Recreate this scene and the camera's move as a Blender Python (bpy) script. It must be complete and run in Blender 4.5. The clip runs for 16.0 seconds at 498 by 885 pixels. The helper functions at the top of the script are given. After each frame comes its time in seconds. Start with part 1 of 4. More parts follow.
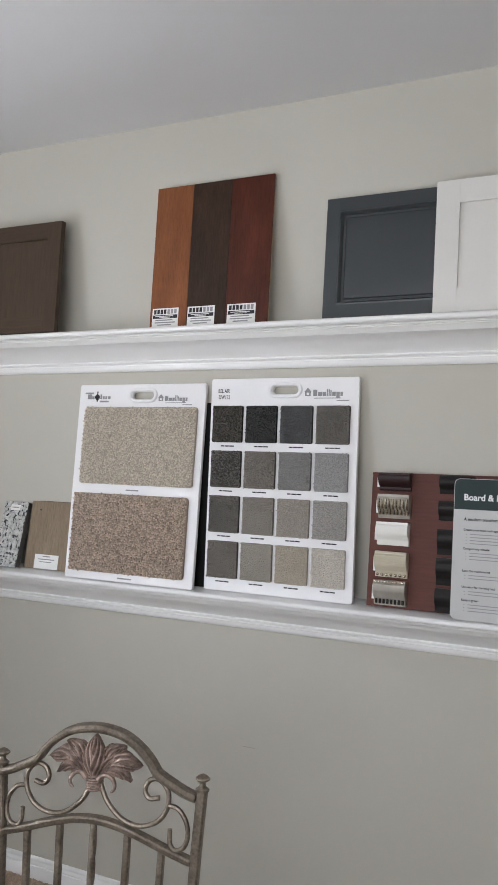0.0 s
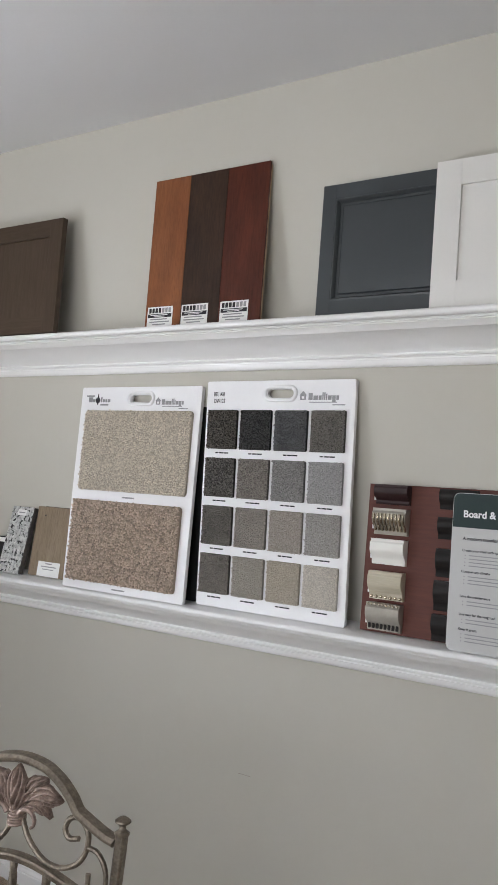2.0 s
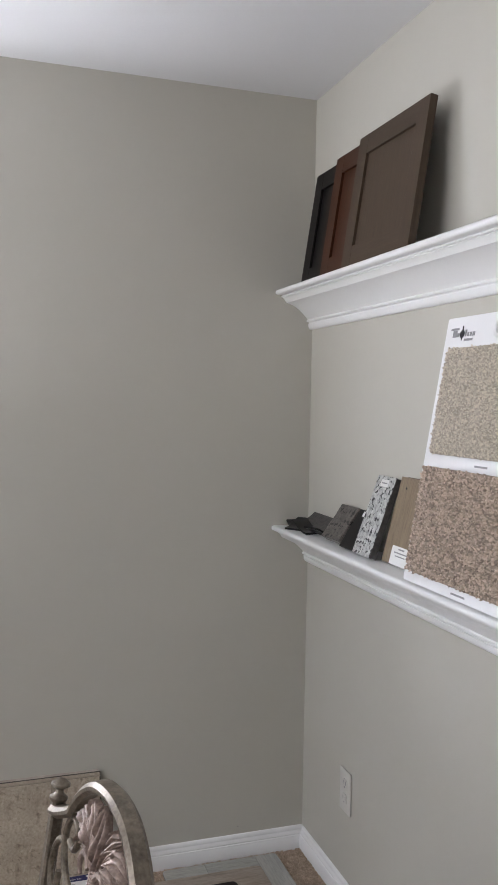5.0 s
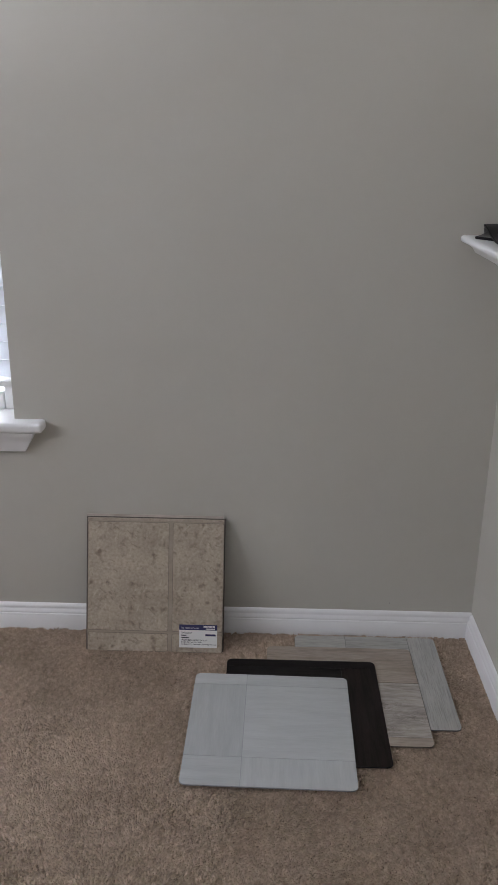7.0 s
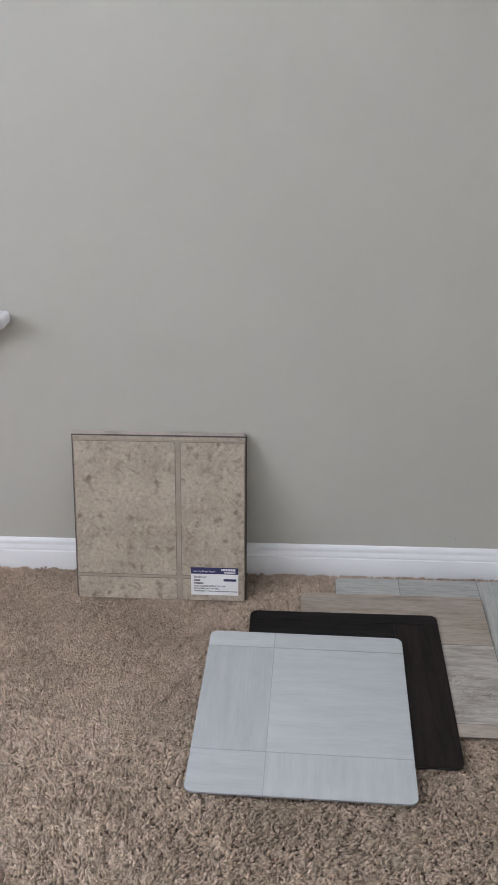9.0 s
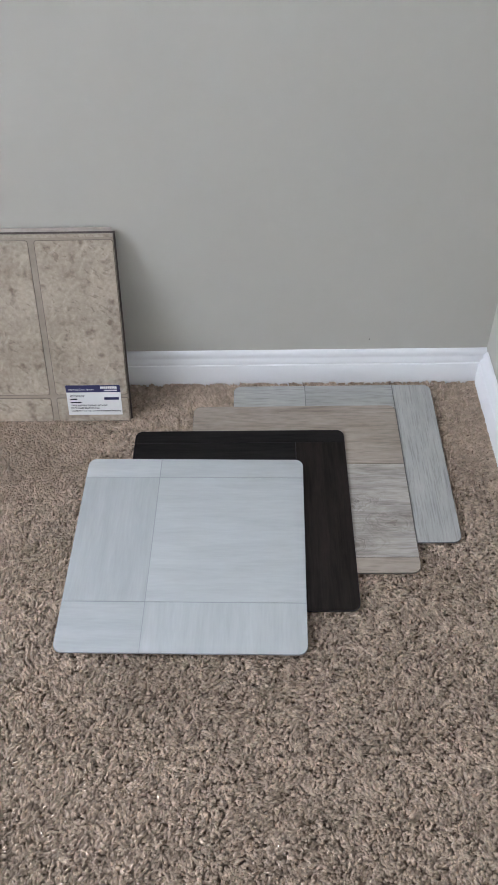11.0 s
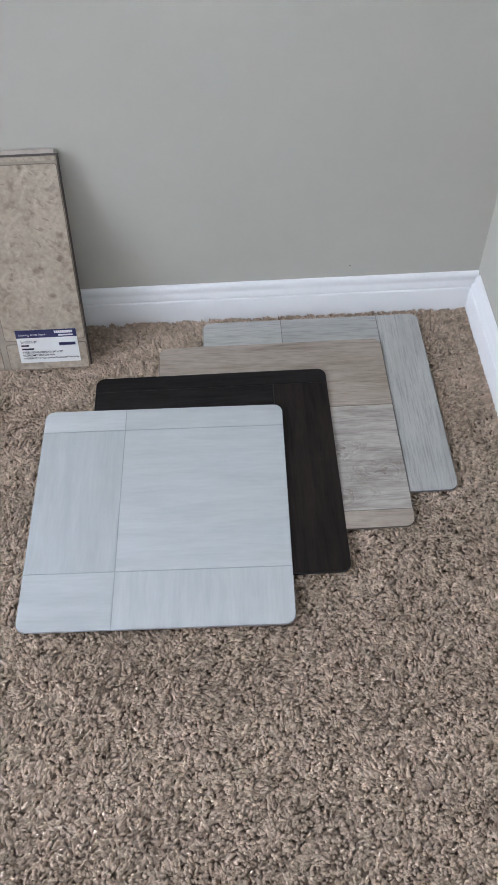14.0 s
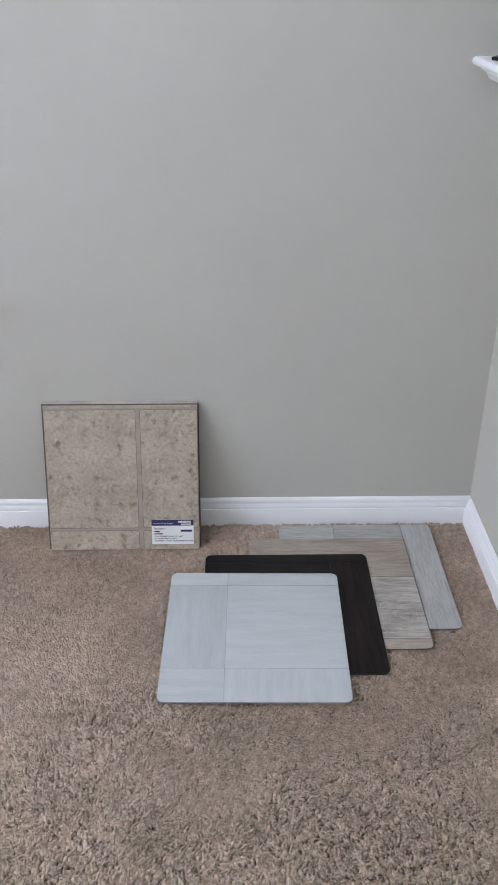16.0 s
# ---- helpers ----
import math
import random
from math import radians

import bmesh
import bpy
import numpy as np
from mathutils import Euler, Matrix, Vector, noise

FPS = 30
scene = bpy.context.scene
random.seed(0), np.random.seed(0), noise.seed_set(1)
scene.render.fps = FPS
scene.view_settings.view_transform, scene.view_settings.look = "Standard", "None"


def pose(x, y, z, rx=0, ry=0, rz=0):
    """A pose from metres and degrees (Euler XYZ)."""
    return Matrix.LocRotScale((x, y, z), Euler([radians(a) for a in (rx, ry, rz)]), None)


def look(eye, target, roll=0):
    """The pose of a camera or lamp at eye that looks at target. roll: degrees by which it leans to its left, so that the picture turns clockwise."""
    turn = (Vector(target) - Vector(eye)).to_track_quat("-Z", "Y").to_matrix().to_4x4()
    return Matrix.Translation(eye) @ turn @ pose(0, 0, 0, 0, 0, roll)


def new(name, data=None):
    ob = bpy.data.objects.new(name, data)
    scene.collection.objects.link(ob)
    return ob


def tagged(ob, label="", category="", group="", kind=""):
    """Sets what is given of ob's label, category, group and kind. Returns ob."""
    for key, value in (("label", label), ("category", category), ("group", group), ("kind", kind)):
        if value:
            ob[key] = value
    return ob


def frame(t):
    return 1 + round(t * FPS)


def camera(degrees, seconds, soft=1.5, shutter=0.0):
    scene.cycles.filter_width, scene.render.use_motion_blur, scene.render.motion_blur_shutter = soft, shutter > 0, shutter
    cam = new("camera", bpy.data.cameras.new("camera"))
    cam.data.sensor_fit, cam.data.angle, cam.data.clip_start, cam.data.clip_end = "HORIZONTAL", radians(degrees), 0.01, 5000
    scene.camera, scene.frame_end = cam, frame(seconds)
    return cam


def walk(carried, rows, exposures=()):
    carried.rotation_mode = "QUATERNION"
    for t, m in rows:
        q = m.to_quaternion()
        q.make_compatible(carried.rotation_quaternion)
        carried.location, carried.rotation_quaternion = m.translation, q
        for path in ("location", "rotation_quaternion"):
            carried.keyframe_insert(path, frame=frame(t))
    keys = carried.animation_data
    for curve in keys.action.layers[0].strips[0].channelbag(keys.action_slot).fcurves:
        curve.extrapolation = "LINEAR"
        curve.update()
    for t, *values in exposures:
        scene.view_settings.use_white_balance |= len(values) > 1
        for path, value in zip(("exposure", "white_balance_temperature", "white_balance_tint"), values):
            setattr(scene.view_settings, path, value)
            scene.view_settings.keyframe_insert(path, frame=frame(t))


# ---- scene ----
cam = camera(33.1, 16.0)

PATH = [
    (0, (2.5, -2.159, 1.62), (1.613, -0.37, 1.512), -0.4),
    (0.5, (2.542, -2.102, 1.622), (1.625, -0.328, 1.522), -0.7),
    (1, (2.616, -2.03, 1.637), (1.629, -0.293, 1.543), -0.5),
    (1.5, (2.668, -1.973, 1.623), (1.629, -0.266, 1.53), -0.3),
    (2, (2.681, -1.875, 1.623), (1.579, -0.209, 1.521), -0.2),
    (2.5, (2.682, -1.769, 1.621), (1.504, -0.156, 1.524), -0.1),
    (3, (2.71, -1.684, 1.596), (1.371, -0.202, 1.509), -0.7),
    (3.5, (2.776, -1.61, 1.583), (1.217, -0.359, 1.522), -0.5),
    (4, (2.726, -1.471, 1.556), (1.01, -0.446, 1.494), -0.5),
    (4.2, (2.684, -1.387, 1.543), (0.924, -0.442, 1.473), -0.3),
    (6.3, (2.22, -0.672, 1.34), (0.254, -0.514, 1.012), 2.2),
    (6.5, (2.159, -0.644, 1.323), (0.207, -0.533, 0.901), 2.1),
    (7, (2.01, -0.581, 1.274), (0.131, -0.617, 0.592), 0.8),
    (7.5, (1.859, -0.517, 1.267), (0.021, -0.671, 0.496), -0.8),
    (8, (1.734, -0.512, 1.23), (-0.102, -0.707, 0.462), -1.0),
    (8.5, (1.586, -0.558, 1.177), (-0.255, -0.727, 0.413), -0.5),
    (9, (1.525, -0.561, 1.135), (-0.231, -0.692, 0.189), -1.0),
    (9.5, (1.469, -0.472, 1.145), (-0.166, -0.607, 0.001), -2.1),
    (10, (1.422, -0.422, 1.122), (-0.17, -0.536, -0.083), -1.8),
    (10.2, (1.382, -0.429, 1.123), (-0.15, -0.526, -0.159), -1.3),
    (12.5, (1.111, -0.437, 1.03), (-0.186, -0.425, -0.493), -2.2),
    (13, (1.103, -0.441, 1.028), (-0.163, -0.419, -0.521), -2.0),
    (13.5, (1.106, -0.435, 1.02), (-0.151, -0.412, -0.535), -2.1),
    (14, (1.116, -0.433, 1.032), (-0.117, -0.412, -0.543), -2.1),
    (14.5, (1.183, -0.434, 1.085), (-0.166, -0.407, -0.391), -1.9),
    (15, (1.366, -0.441, 1.169), (-0.225, -0.406, -0.043), -0.6),
    (15.5, (1.543, -0.468, 1.21), (-0.15, -0.445, 0.146), -0.4),
    (16, (1.751, -0.585, 1.227), (0.018, -0.56, 0.231), -0.0),
]
walk(cam, [(t, look(e, g, r)) for t, e, g, r in PATH],
     [(0.0, -0.2, 6620, 15), (3.5, -0.2, 6720, 14), (4.2, -0.02, 6660, 15), (6.3, -0.08, 6390, 19), (7.0, -0.1, 6370, 19), (7.5, -0.05, 6200, 16), (8.0, 0.0, 6130, 13), (8.5, 0.47, 6120, 14), (9.0, 0.72, 6130, 17), (9.5, 0.82, 6080, 17), (10.2, 0.86, 6040, 16), (12.3, 0.96, 5880, 15), (14.0, 0.97, 5860, 15), (14.5, 1.04, 5860, 15), (15.0, 1.06, 5830, 16), (15.5, 0.90, 5850, 17), (16.0, 0.83, 5870, 17)])

# ---- world and light ----
world = bpy.data.worlds.new("world")
scene.world = world
world.use_nodes = True
wn = world.node_tree.nodes
sky = wn.new("ShaderNodeTexSky")
sky.sky_type = "NISHITA"
sky.sun_disc = False
sky.sun_elevation, sky.sun_rotation = radians(42), radians(150)
world.node_tree.links.new(sky.outputs[0], wn["Background"].inputs[0])
wn["Background"].inputs[1].default_value = 0.12

WALLX, WALLY = 0.012, -0.008   # faces of the west and north walls
CEIL = 2.425            # ceiling height
EAST, SOUTH = 4.3, -3.9  # far ends of the room
WIN = (-2.35, -1.213, 0.60, 2.06)   # window in the west wall: y from, y to, z from, z to
WIN2 = (0.9, 3.2, 1.3, 2.35)      # window in the south wall behind the walk: x from, x to, z from, z to


def daylight(name, m, w, h, watts, colour):
    lamp = bpy.data.lights.new(name, "AREA")
    lamp.shape, lamp.size, lamp.size_y, lamp.energy, lamp.color = "RECTANGLE", w, h, watts, colour
    ob = new(name, lamp)
    ob.matrix_world = m
    return ob


daylight("daylight_west", look((WALLX + 0.012, -1.84, 1.36), (1, -1.84, 2.3)), 0.72, 1.3, 44, (0.88, 0.94, 1.0))
daylight("daylight_south", look((2.05, SOUTH + 0.012, 1.825), (2.05, SOUTH + 1, 2.25)), 2.2, 1.0, 52, (0.90, 0.955, 1.0))


# ---- materials ----
def links(m):
    return m.node_tree.nodes, m.node_tree.links


def mat(name, c1, c2, scale=8, stretch=(1, 1, 1), fine=120, finemix=0.25, rough=0.6, bump=0.1, bumpscale=200, metal=0.0,
        coat=0.0, spread=0.0, island=0.0, spots=None, spec=0.5, detail=4, sheen=0.0):
    """Two-scale noise colour between c1 and c2, relief, and per-object or per-island spread of brightness."""
    m = bpy.data.materials.new(name)
    m.use_nodes = True
    n, l = links(m)
    b = n["Principled BSDF"]
    co = n.new("ShaderNodeTexCoord")
    mp = n.new("ShaderNodeMapping")
    mp.inputs["Scale"].default_value = stretch
    l.new(co.outputs["Object"], mp.inputs[0])
    big = n.new("ShaderNodeTexNoise")
    big.inputs["Scale"].default_value, big.inputs["Detail"].default_value = scale, detail
    small = n.new("ShaderNodeTexNoise")
    small.inputs["Scale"].default_value, small.inputs["Detail"].default_value = fine, 3
    l.new(mp.outputs[0], big.inputs["Vector"])
    l.new(mp.outputs[0], small.inputs["Vector"])
    fac = n.new("ShaderNodeMix")
    fac.inputs[0].default_value = finemix
    l.new(big.outputs["Fac"], fac.inputs[2])
    l.new(small.outputs["Fac"], fac.inputs[3])
    ramp = n.new("ShaderNodeMapRange")
    ramp.inputs[1].default_value, ramp.inputs[2].default_value = 0.3, 0.7
    l.new(fac.outputs[0], ramp.inputs[0])
    col = n.new("ShaderNodeMix")
    col.data_type = "RGBA"
    col.inputs[6].default_value, col.inputs[7].default_value = (*c1, 1), (*c2, 1)
    l.new(ramp.outputs[0], col.inputs[0])
    out = col.outputs[2]
    if spots:
        colour, size, limit, *more = spots
        soft_, deep_ = more or (0.04, 2)
        sp = n.new("ShaderNodeTexNoise")
        sp.inputs["Scale"].default_value, sp.inputs["Detail"].default_value = size, deep_
        l.new(mp.outputs[0], sp.inputs["Vector"])
        st = n.new("ShaderNodeMapRange")
        st.inputs[1].default_value, st.inputs[2].default_value = limit, limit + soft_
        l.new(sp.outputs["Fac"], st.inputs[0])
        mx = n.new("ShaderNodeMix")
        mx.data_type = "RGBA"
        mx.inputs[7].default_value = (*colour, 1)
        l.new(st.outputs[0], mx.inputs[0])
        l.new(out, mx.inputs[6])
        out = mx.outputs[2]
    if spread or island:
        if island:
            src = n.new("ShaderNodeNewGeometry").outputs["Random Per Island"]
        else:
            src = n.new("ShaderNodeObjectInfo").outputs["Random"]
        amount = island or spread
        rg = n.new("ShaderNodeMapRange")
        rg.inputs[3].default_value, rg.inputs[4].default_value = 1 - amount, 1 + amount
        l.new(src, rg.inputs[0])
        hs = n.new("ShaderNodeHueSaturation")
        l.new(rg.outputs[0], hs.inputs["Value"])
        l.new(out, hs.inputs["Color"])
        out = hs.outputs[0]
    l.new(out, b.inputs["Base Color"])
    rr = n.new("ShaderNodeMapRange")
    rr.inputs[3].default_value, rr.inputs[4].default_value = max(0, rough - 0.07), min(1, rough + 0.07)
    l.new(big.outputs["Fac"], rr.inputs[0])
    l.new(rr.outputs[0], b.inputs["Roughness"])
    b.inputs["Metallic"].default_value = metal
    b.inputs["Coat Weight"].default_value = coat
    b.inputs["Specular IOR Level"].default_value = spec
    b.inputs["Sheen Weight"].default_value = sheen
    if bump:
        bn = n.new("ShaderNodeTexNoise")
        bn.inputs["Scale"].default_value, bn.inputs["Detail"].default_value = bumpscale, 3
        l.new(mp.outputs[0], bn.inputs["Vector"])
        bp = n.new("ShaderNodeBump")
        bp.inputs["Strength"].default_value, bp.inputs["Distance"].default_value = bump, 0.001
        l.new(bn.outputs["Fac"], bp.inputs["Height"])
        l.new(bp.outputs[0], b.inputs["Normal"])
    return m


def dim(c, k):
    return tuple(v * k for v in c)


PAINT = mat("greige_wall_paint", (0.506, 0.489, 0.434), (0.531, 0.514, 0.458), scale=1.3, fine=60, finemix=0.2, rough=0.75, bump=0.12, bumpscale=320, spec=0.25)
CEILING = mat("ceiling_paint", (0.72, 0.72, 0.725), (0.76, 0.76, 0.765), scale=1.5, rough=0.85, bump=0.15, bumpscale=150, spec=0.2)
WHITE = mat("white_trim_paint", (0.80, 0.80, 0.795), (0.84, 0.84, 0.835), scale=5, rough=0.35, bump=0.04, bumpscale=90)
CARPET = mat("tan_carpet_backing", (0.20, 0.15, 0.11), (0.28, 0.212, 0.158), scale=60, rough=0.95, bump=0.6, bumpscale=200, spec=0.1)
PILE = mat("tan_carpet_pile", (0.318, 0.246, 0.184), (0.572, 0.446, 0.345), scale=7, fine=75, finemix=0.55, rough=0.95, bump=0, island=0.19, spec=0.08)
PLASTIC_WHITE = mat("white_board_plastic", (0.80, 0.80, 0.81), (0.85, 0.85, 0.855), scale=6, rough=0.42, bump=0.05, bumpscale=60)
PAPER = mat("white_label_paper", (0.78, 0.78, 0.76), (0.84, 0.84, 0.82), scale=20, rough=0.7, bump=0.03)
INK = mat("dark_print_ink", (0.03, 0.03, 0.035), (0.05, 0.05, 0.055), scale=50, rough=0.6, bump=0, spec=0.15)
GREYINK = mat("grey_print_ink", (0.25, 0.25, 0.26), (0.33, 0.33, 0.34), scale=50, rough=0.6, bump=0)
NAVY = mat("navy_print_ink", (0.02, 0.02, 0.085), (0.03, 0.03, 0.11), scale=30, rough=0.5, bump=0)
LETTERWHITE = mat("white_print_ink", (0.75, 0.76, 0.76), (0.8, 0.8, 0.8), scale=30, rough=0.6, bump=0)
GREENBAND = mat("dark_green_print", (0.020, 0.036, 0.036), (0.026, 0.045, 0.045), scale=10, rough=0.5, bump=0, spec=0.2)
CARD = mat("pale_grey_card", (0.47, 0.47, 0.46), (0.51, 0.51, 0.50), scale=6, rough=0.4, bump=0.02)
IRON = mat("brushed_bronze_metal", (0.078, 0.061, 0.046), (0.32, 0.272, 0.215), scale=26, stretch=(1, 1, 1), fine=180, finemix=0.4, rough=0.38, bump=0.25, bumpscale=120, metal=0.65)
COPPER = mat("antique_copper_leaf", (0.105, 0.070, 0.056), (0.42, 0.315, 0.265), scale=45, fine=200, finemix=0.4, rough=0.46, bump=0.25, bumpscale=200, metal=0.25, spec=0.35)
CUSHION = mat("dark_seat_fabric", (0.03, 0.028, 0.027), (0.05, 0.045, 0.042), scale=30, rough=0.9, bump=0.3, bumpscale=600)
BLIND = mat("white_blind_slat", (0.82, 0.83, 0.84), (0.86, 0.87, 0.88), scale=4, rough=0.45, bump=0.02)
bn_, bl_ = links(BLIND)
tr_ = bn_.new("ShaderNodeBsdfTranslucent")
tr_.inputs[0].default_value = (0.9, 0.93, 0.97, 1)
ms_ = bn_.new("ShaderNodeMixShader")
ms_.inputs[0].default_value = 0.45
bl_.new(bn_["Principled BSDF"].outputs[0], ms_.inputs[1])
bl_.new(tr_.outputs[0], ms_.inputs[2])
bl_.new(ms_.outputs[0], bn_["Material Output"].inputs[0])
GLASS = bpy.data.materials.new("window_glass")
GLASS.use_nodes = True
GLASS.node_tree.nodes["Principled BSDF"].inputs["Transmission Weight"].default_value = 1.0
GLASS.node_tree.nodes["Principled BSDF"].inputs["Roughness"].default_value = 0.0
HAZE = mat("pale_sky_backdrop", (0.8, 0.85, 0.9), (0.85, 0.88, 0.92), scale=0.3, rough=1, bump=0)
HAZE.node_tree.nodes["Principled BSDF"].inputs["Emission Color"].default_value = (0.88, 0.94, 1, 1)
HAZE.node_tree.nodes["Principled BSDF"].inputs["Emission Strength"].default_value = 19.0


def wood(name, c1, c2, along="z", scale=9, rough=0.4, coat=0.0, spread=0.06, bump=0.08, stretch=14, spec=0.3):
    s = {"x": (1, stretch, stretch), "y": (stretch, 1, stretch), "z": (stretch, stretch, 1)}[along]
    return mat(name, c1, c2, scale=scale, stretch=s, fine=scale * 5, finemix=0.35, rough=rough, bump=bump, bumpscale=scale * 6, coat=coat, spread=spread, detail=6, spec=spec)


def grain(name, dark, mid, light, along="x", knots=3.0, lines=26, rough=0.45, spread=0.06, spec=0.3, contrast=0.8):
    """Printed wood: broad tone, wavering grain lines that bend round knots, and fine streaks along the plank."""
    m = mat(name, mid, light, scale=5, stretch={"x": (1, 4, 4), "y": (4, 1, 4), "z": (4, 4, 1)}[along], fine=45, finemix=0.35, rough=rough, bump=0.12, bumpscale=90, spread=spread, spec=spec, detail=8)
    n, l = links(m)
    b = n["Principled BSDF"]
    base = b.inputs["Base Color"].links[0].from_socket
    co = n.new("ShaderNodeTexCoord")
    info = n.new("ShaderNodeObjectInfo")
    shift = n.new("ShaderNodeVectorMath")
    shift.operation = "MULTIPLY_ADD"
    shift.inputs[1].default_value = (1, 1, 1)
    off = n.new("ShaderNodeCombineXYZ")
    for k in range(3):
        l.new(info.outputs["Random"], off.inputs[k])
    l.new(co.outputs["Object"], shift.inputs[0])
    l.new(off.outputs[0], shift.inputs[2])
    mp = n.new("ShaderNodeMapping")
    mp.inputs["Scale"].default_value = {"x": (0.08, 1, 1), "y": (1, 0.08, 1), "z": (1, 1, 0.08)}[along]
    l.new(shift.outputs[0], mp.inputs[0])
    wave = n.new("ShaderNodeTexNoise")
    wave.inputs["Scale"].default_value, wave.inputs["Detail"].default_value = lines, 6
    wave.inputs["Roughness"].default_value, wave.inputs["Distortion"].default_value = 0.62, knots
    l.new(mp.outputs[0], wave.inputs["Vector"])
    thin = n.new("ShaderNodeMapRange")
    thin.inputs[1].default_value, thin.inputs[2].default_value, thin.inputs[3].default_value, thin.inputs[4].default_value = 0.36, 0.54, contrast, 0.0
    l.new(wave.outputs["Fac"], thin.inputs[0])
    fine = n.new("ShaderNodeTexNoise")
    fine.inputs["Scale"].default_value, fine.inputs["Detail"].default_value = 160, 4
    mp2 = n.new("ShaderNodeMapping")
    mp2.inputs["Scale"].default_value = {"x": (0.07, 1, 1), "y": (1, 0.07, 1), "z": (1, 1, 0.07)}[along]
    l.new(shift.outputs[0], mp2.inputs[0])
    l.new(mp2.outputs[0], fine.inputs["Vector"])
    st = n.new("ShaderNodeMapRange")
    st.inputs[1].default_value, st.inputs[2].default_value, st.inputs[3].default_value, st.inputs[4].default_value = 0.35, 0.65, 0.35, 1.0
    l.new(fine.outputs["Fac"], st.inputs[0])
    both_ = n.new("ShaderNodeMath")
    both_.operation = "MULTIPLY"
    l.new(thin.outputs[0], both_.inputs[0])
    l.new(st.outputs[0], both_.inputs[1])
    mx = n.new("ShaderNodeMix")
    mx.data_type = "RGBA"
    mx.inputs[7].default_value = (*dark, 1)
    l.new(both_.outputs[0], mx.inputs[0])
    l.new(base, mx.inputs[6])
    hair = n.new("ShaderNodeTexNoise")
    hair.inputs["Scale"].default_value, hair.inputs["Detail"].default_value = 420, 3
    mp3 = n.new("ShaderNodeMapping")
    mp3.inputs["Scale"].default_value = {"x": (0.05, 1, 1), "y": (1, 0.05, 1), "z": (1, 1, 0.05)}[along]
    l.new(shift.outputs[0], mp3.inputs[0])
    l.new(mp3.outputs[0], hair.inputs["Vector"])
    tone = n.new("ShaderNodeMapRange")
    tone.inputs[1].default_value, tone.inputs[2].default_value, tone.inputs[3].default_value, tone.inputs[4].default_value = 0.36, 0.48, 0.83, 1.04
    l.new(hair.outputs["Fac"], tone.inputs[0])
    out = n.new("ShaderNodeVectorMath")
    out.operation = "SCALE"
    l.new(mx.outputs[2], out.inputs[0])
    l.new(tone.outputs[0], out.inputs["Scale"])
    l.new(out.outputs[0], b.inputs["Base Color"])
    return m


def flecks(m, colour, scale, turn, low, high):
    """Short slanting crisp flecks that gather in patches, printed over a material."""
    n, l = links(m)
    b = n["Principled BSDF"]
    base = b.inputs["Base Color"].links[0].from_socket
    co = n.new("ShaderNodeTexCoord")
    rot = n.new("ShaderNodeMapping")
    rot.inputs["Rotation"].default_value = (0, radians(turn), 0)
    l.new(co.outputs["Object"], rot.inputs[0])
    mp = n.new("ShaderNodeMapping")
    mp.inputs["Scale"].default_value = (1.0, 1.0, 0.45)
    l.new(rot.outputs[0], mp.inputs[0])
    spot = n.new("ShaderNodeTexNoise")
    spot.inputs["Scale"].default_value, spot.inputs["Detail"].default_value, spot.inputs["Distortion"].default_value = scale, 3, 0.6
    l.new(mp.outputs[0], spot.inputs["Vector"])
    patch = n.new("ShaderNodeTexNoise")
    patch.inputs["Scale"].default_value, patch.inputs["Detail"].default_value = 17, 2
    l.new(co.outputs["Object"], patch.inputs["Vector"])
    sm = n.new("ShaderNodeMath")
    sm.operation = "MULTIPLY_ADD"
    sm.inputs[1].default_value = 0.45
    l.new(patch.outputs["Fac"], sm.inputs[0])
    l.new(spot.outputs["Fac"], sm.inputs[2])
    cut = n.new("ShaderNodeMapRange")
    cut.inputs[1].default_value, cut.inputs[2].default_value, cut.inputs[3].default_value, cut.inputs[4].default_value = low, high, 0.0, 0.5
    l.new(sm.outputs[0], cut.inputs[0])
    mx = n.new("ShaderNodeMix")
    mx.data_type = "RGBA"
    mx.inputs[7].default_value = (*colour, 1)
    l.new(cut.outputs[0], mx.inputs[0])
    l.new(base, mx.inputs[6])
    l.new(mx.outputs[2], b.inputs["Base Color"])
    return m


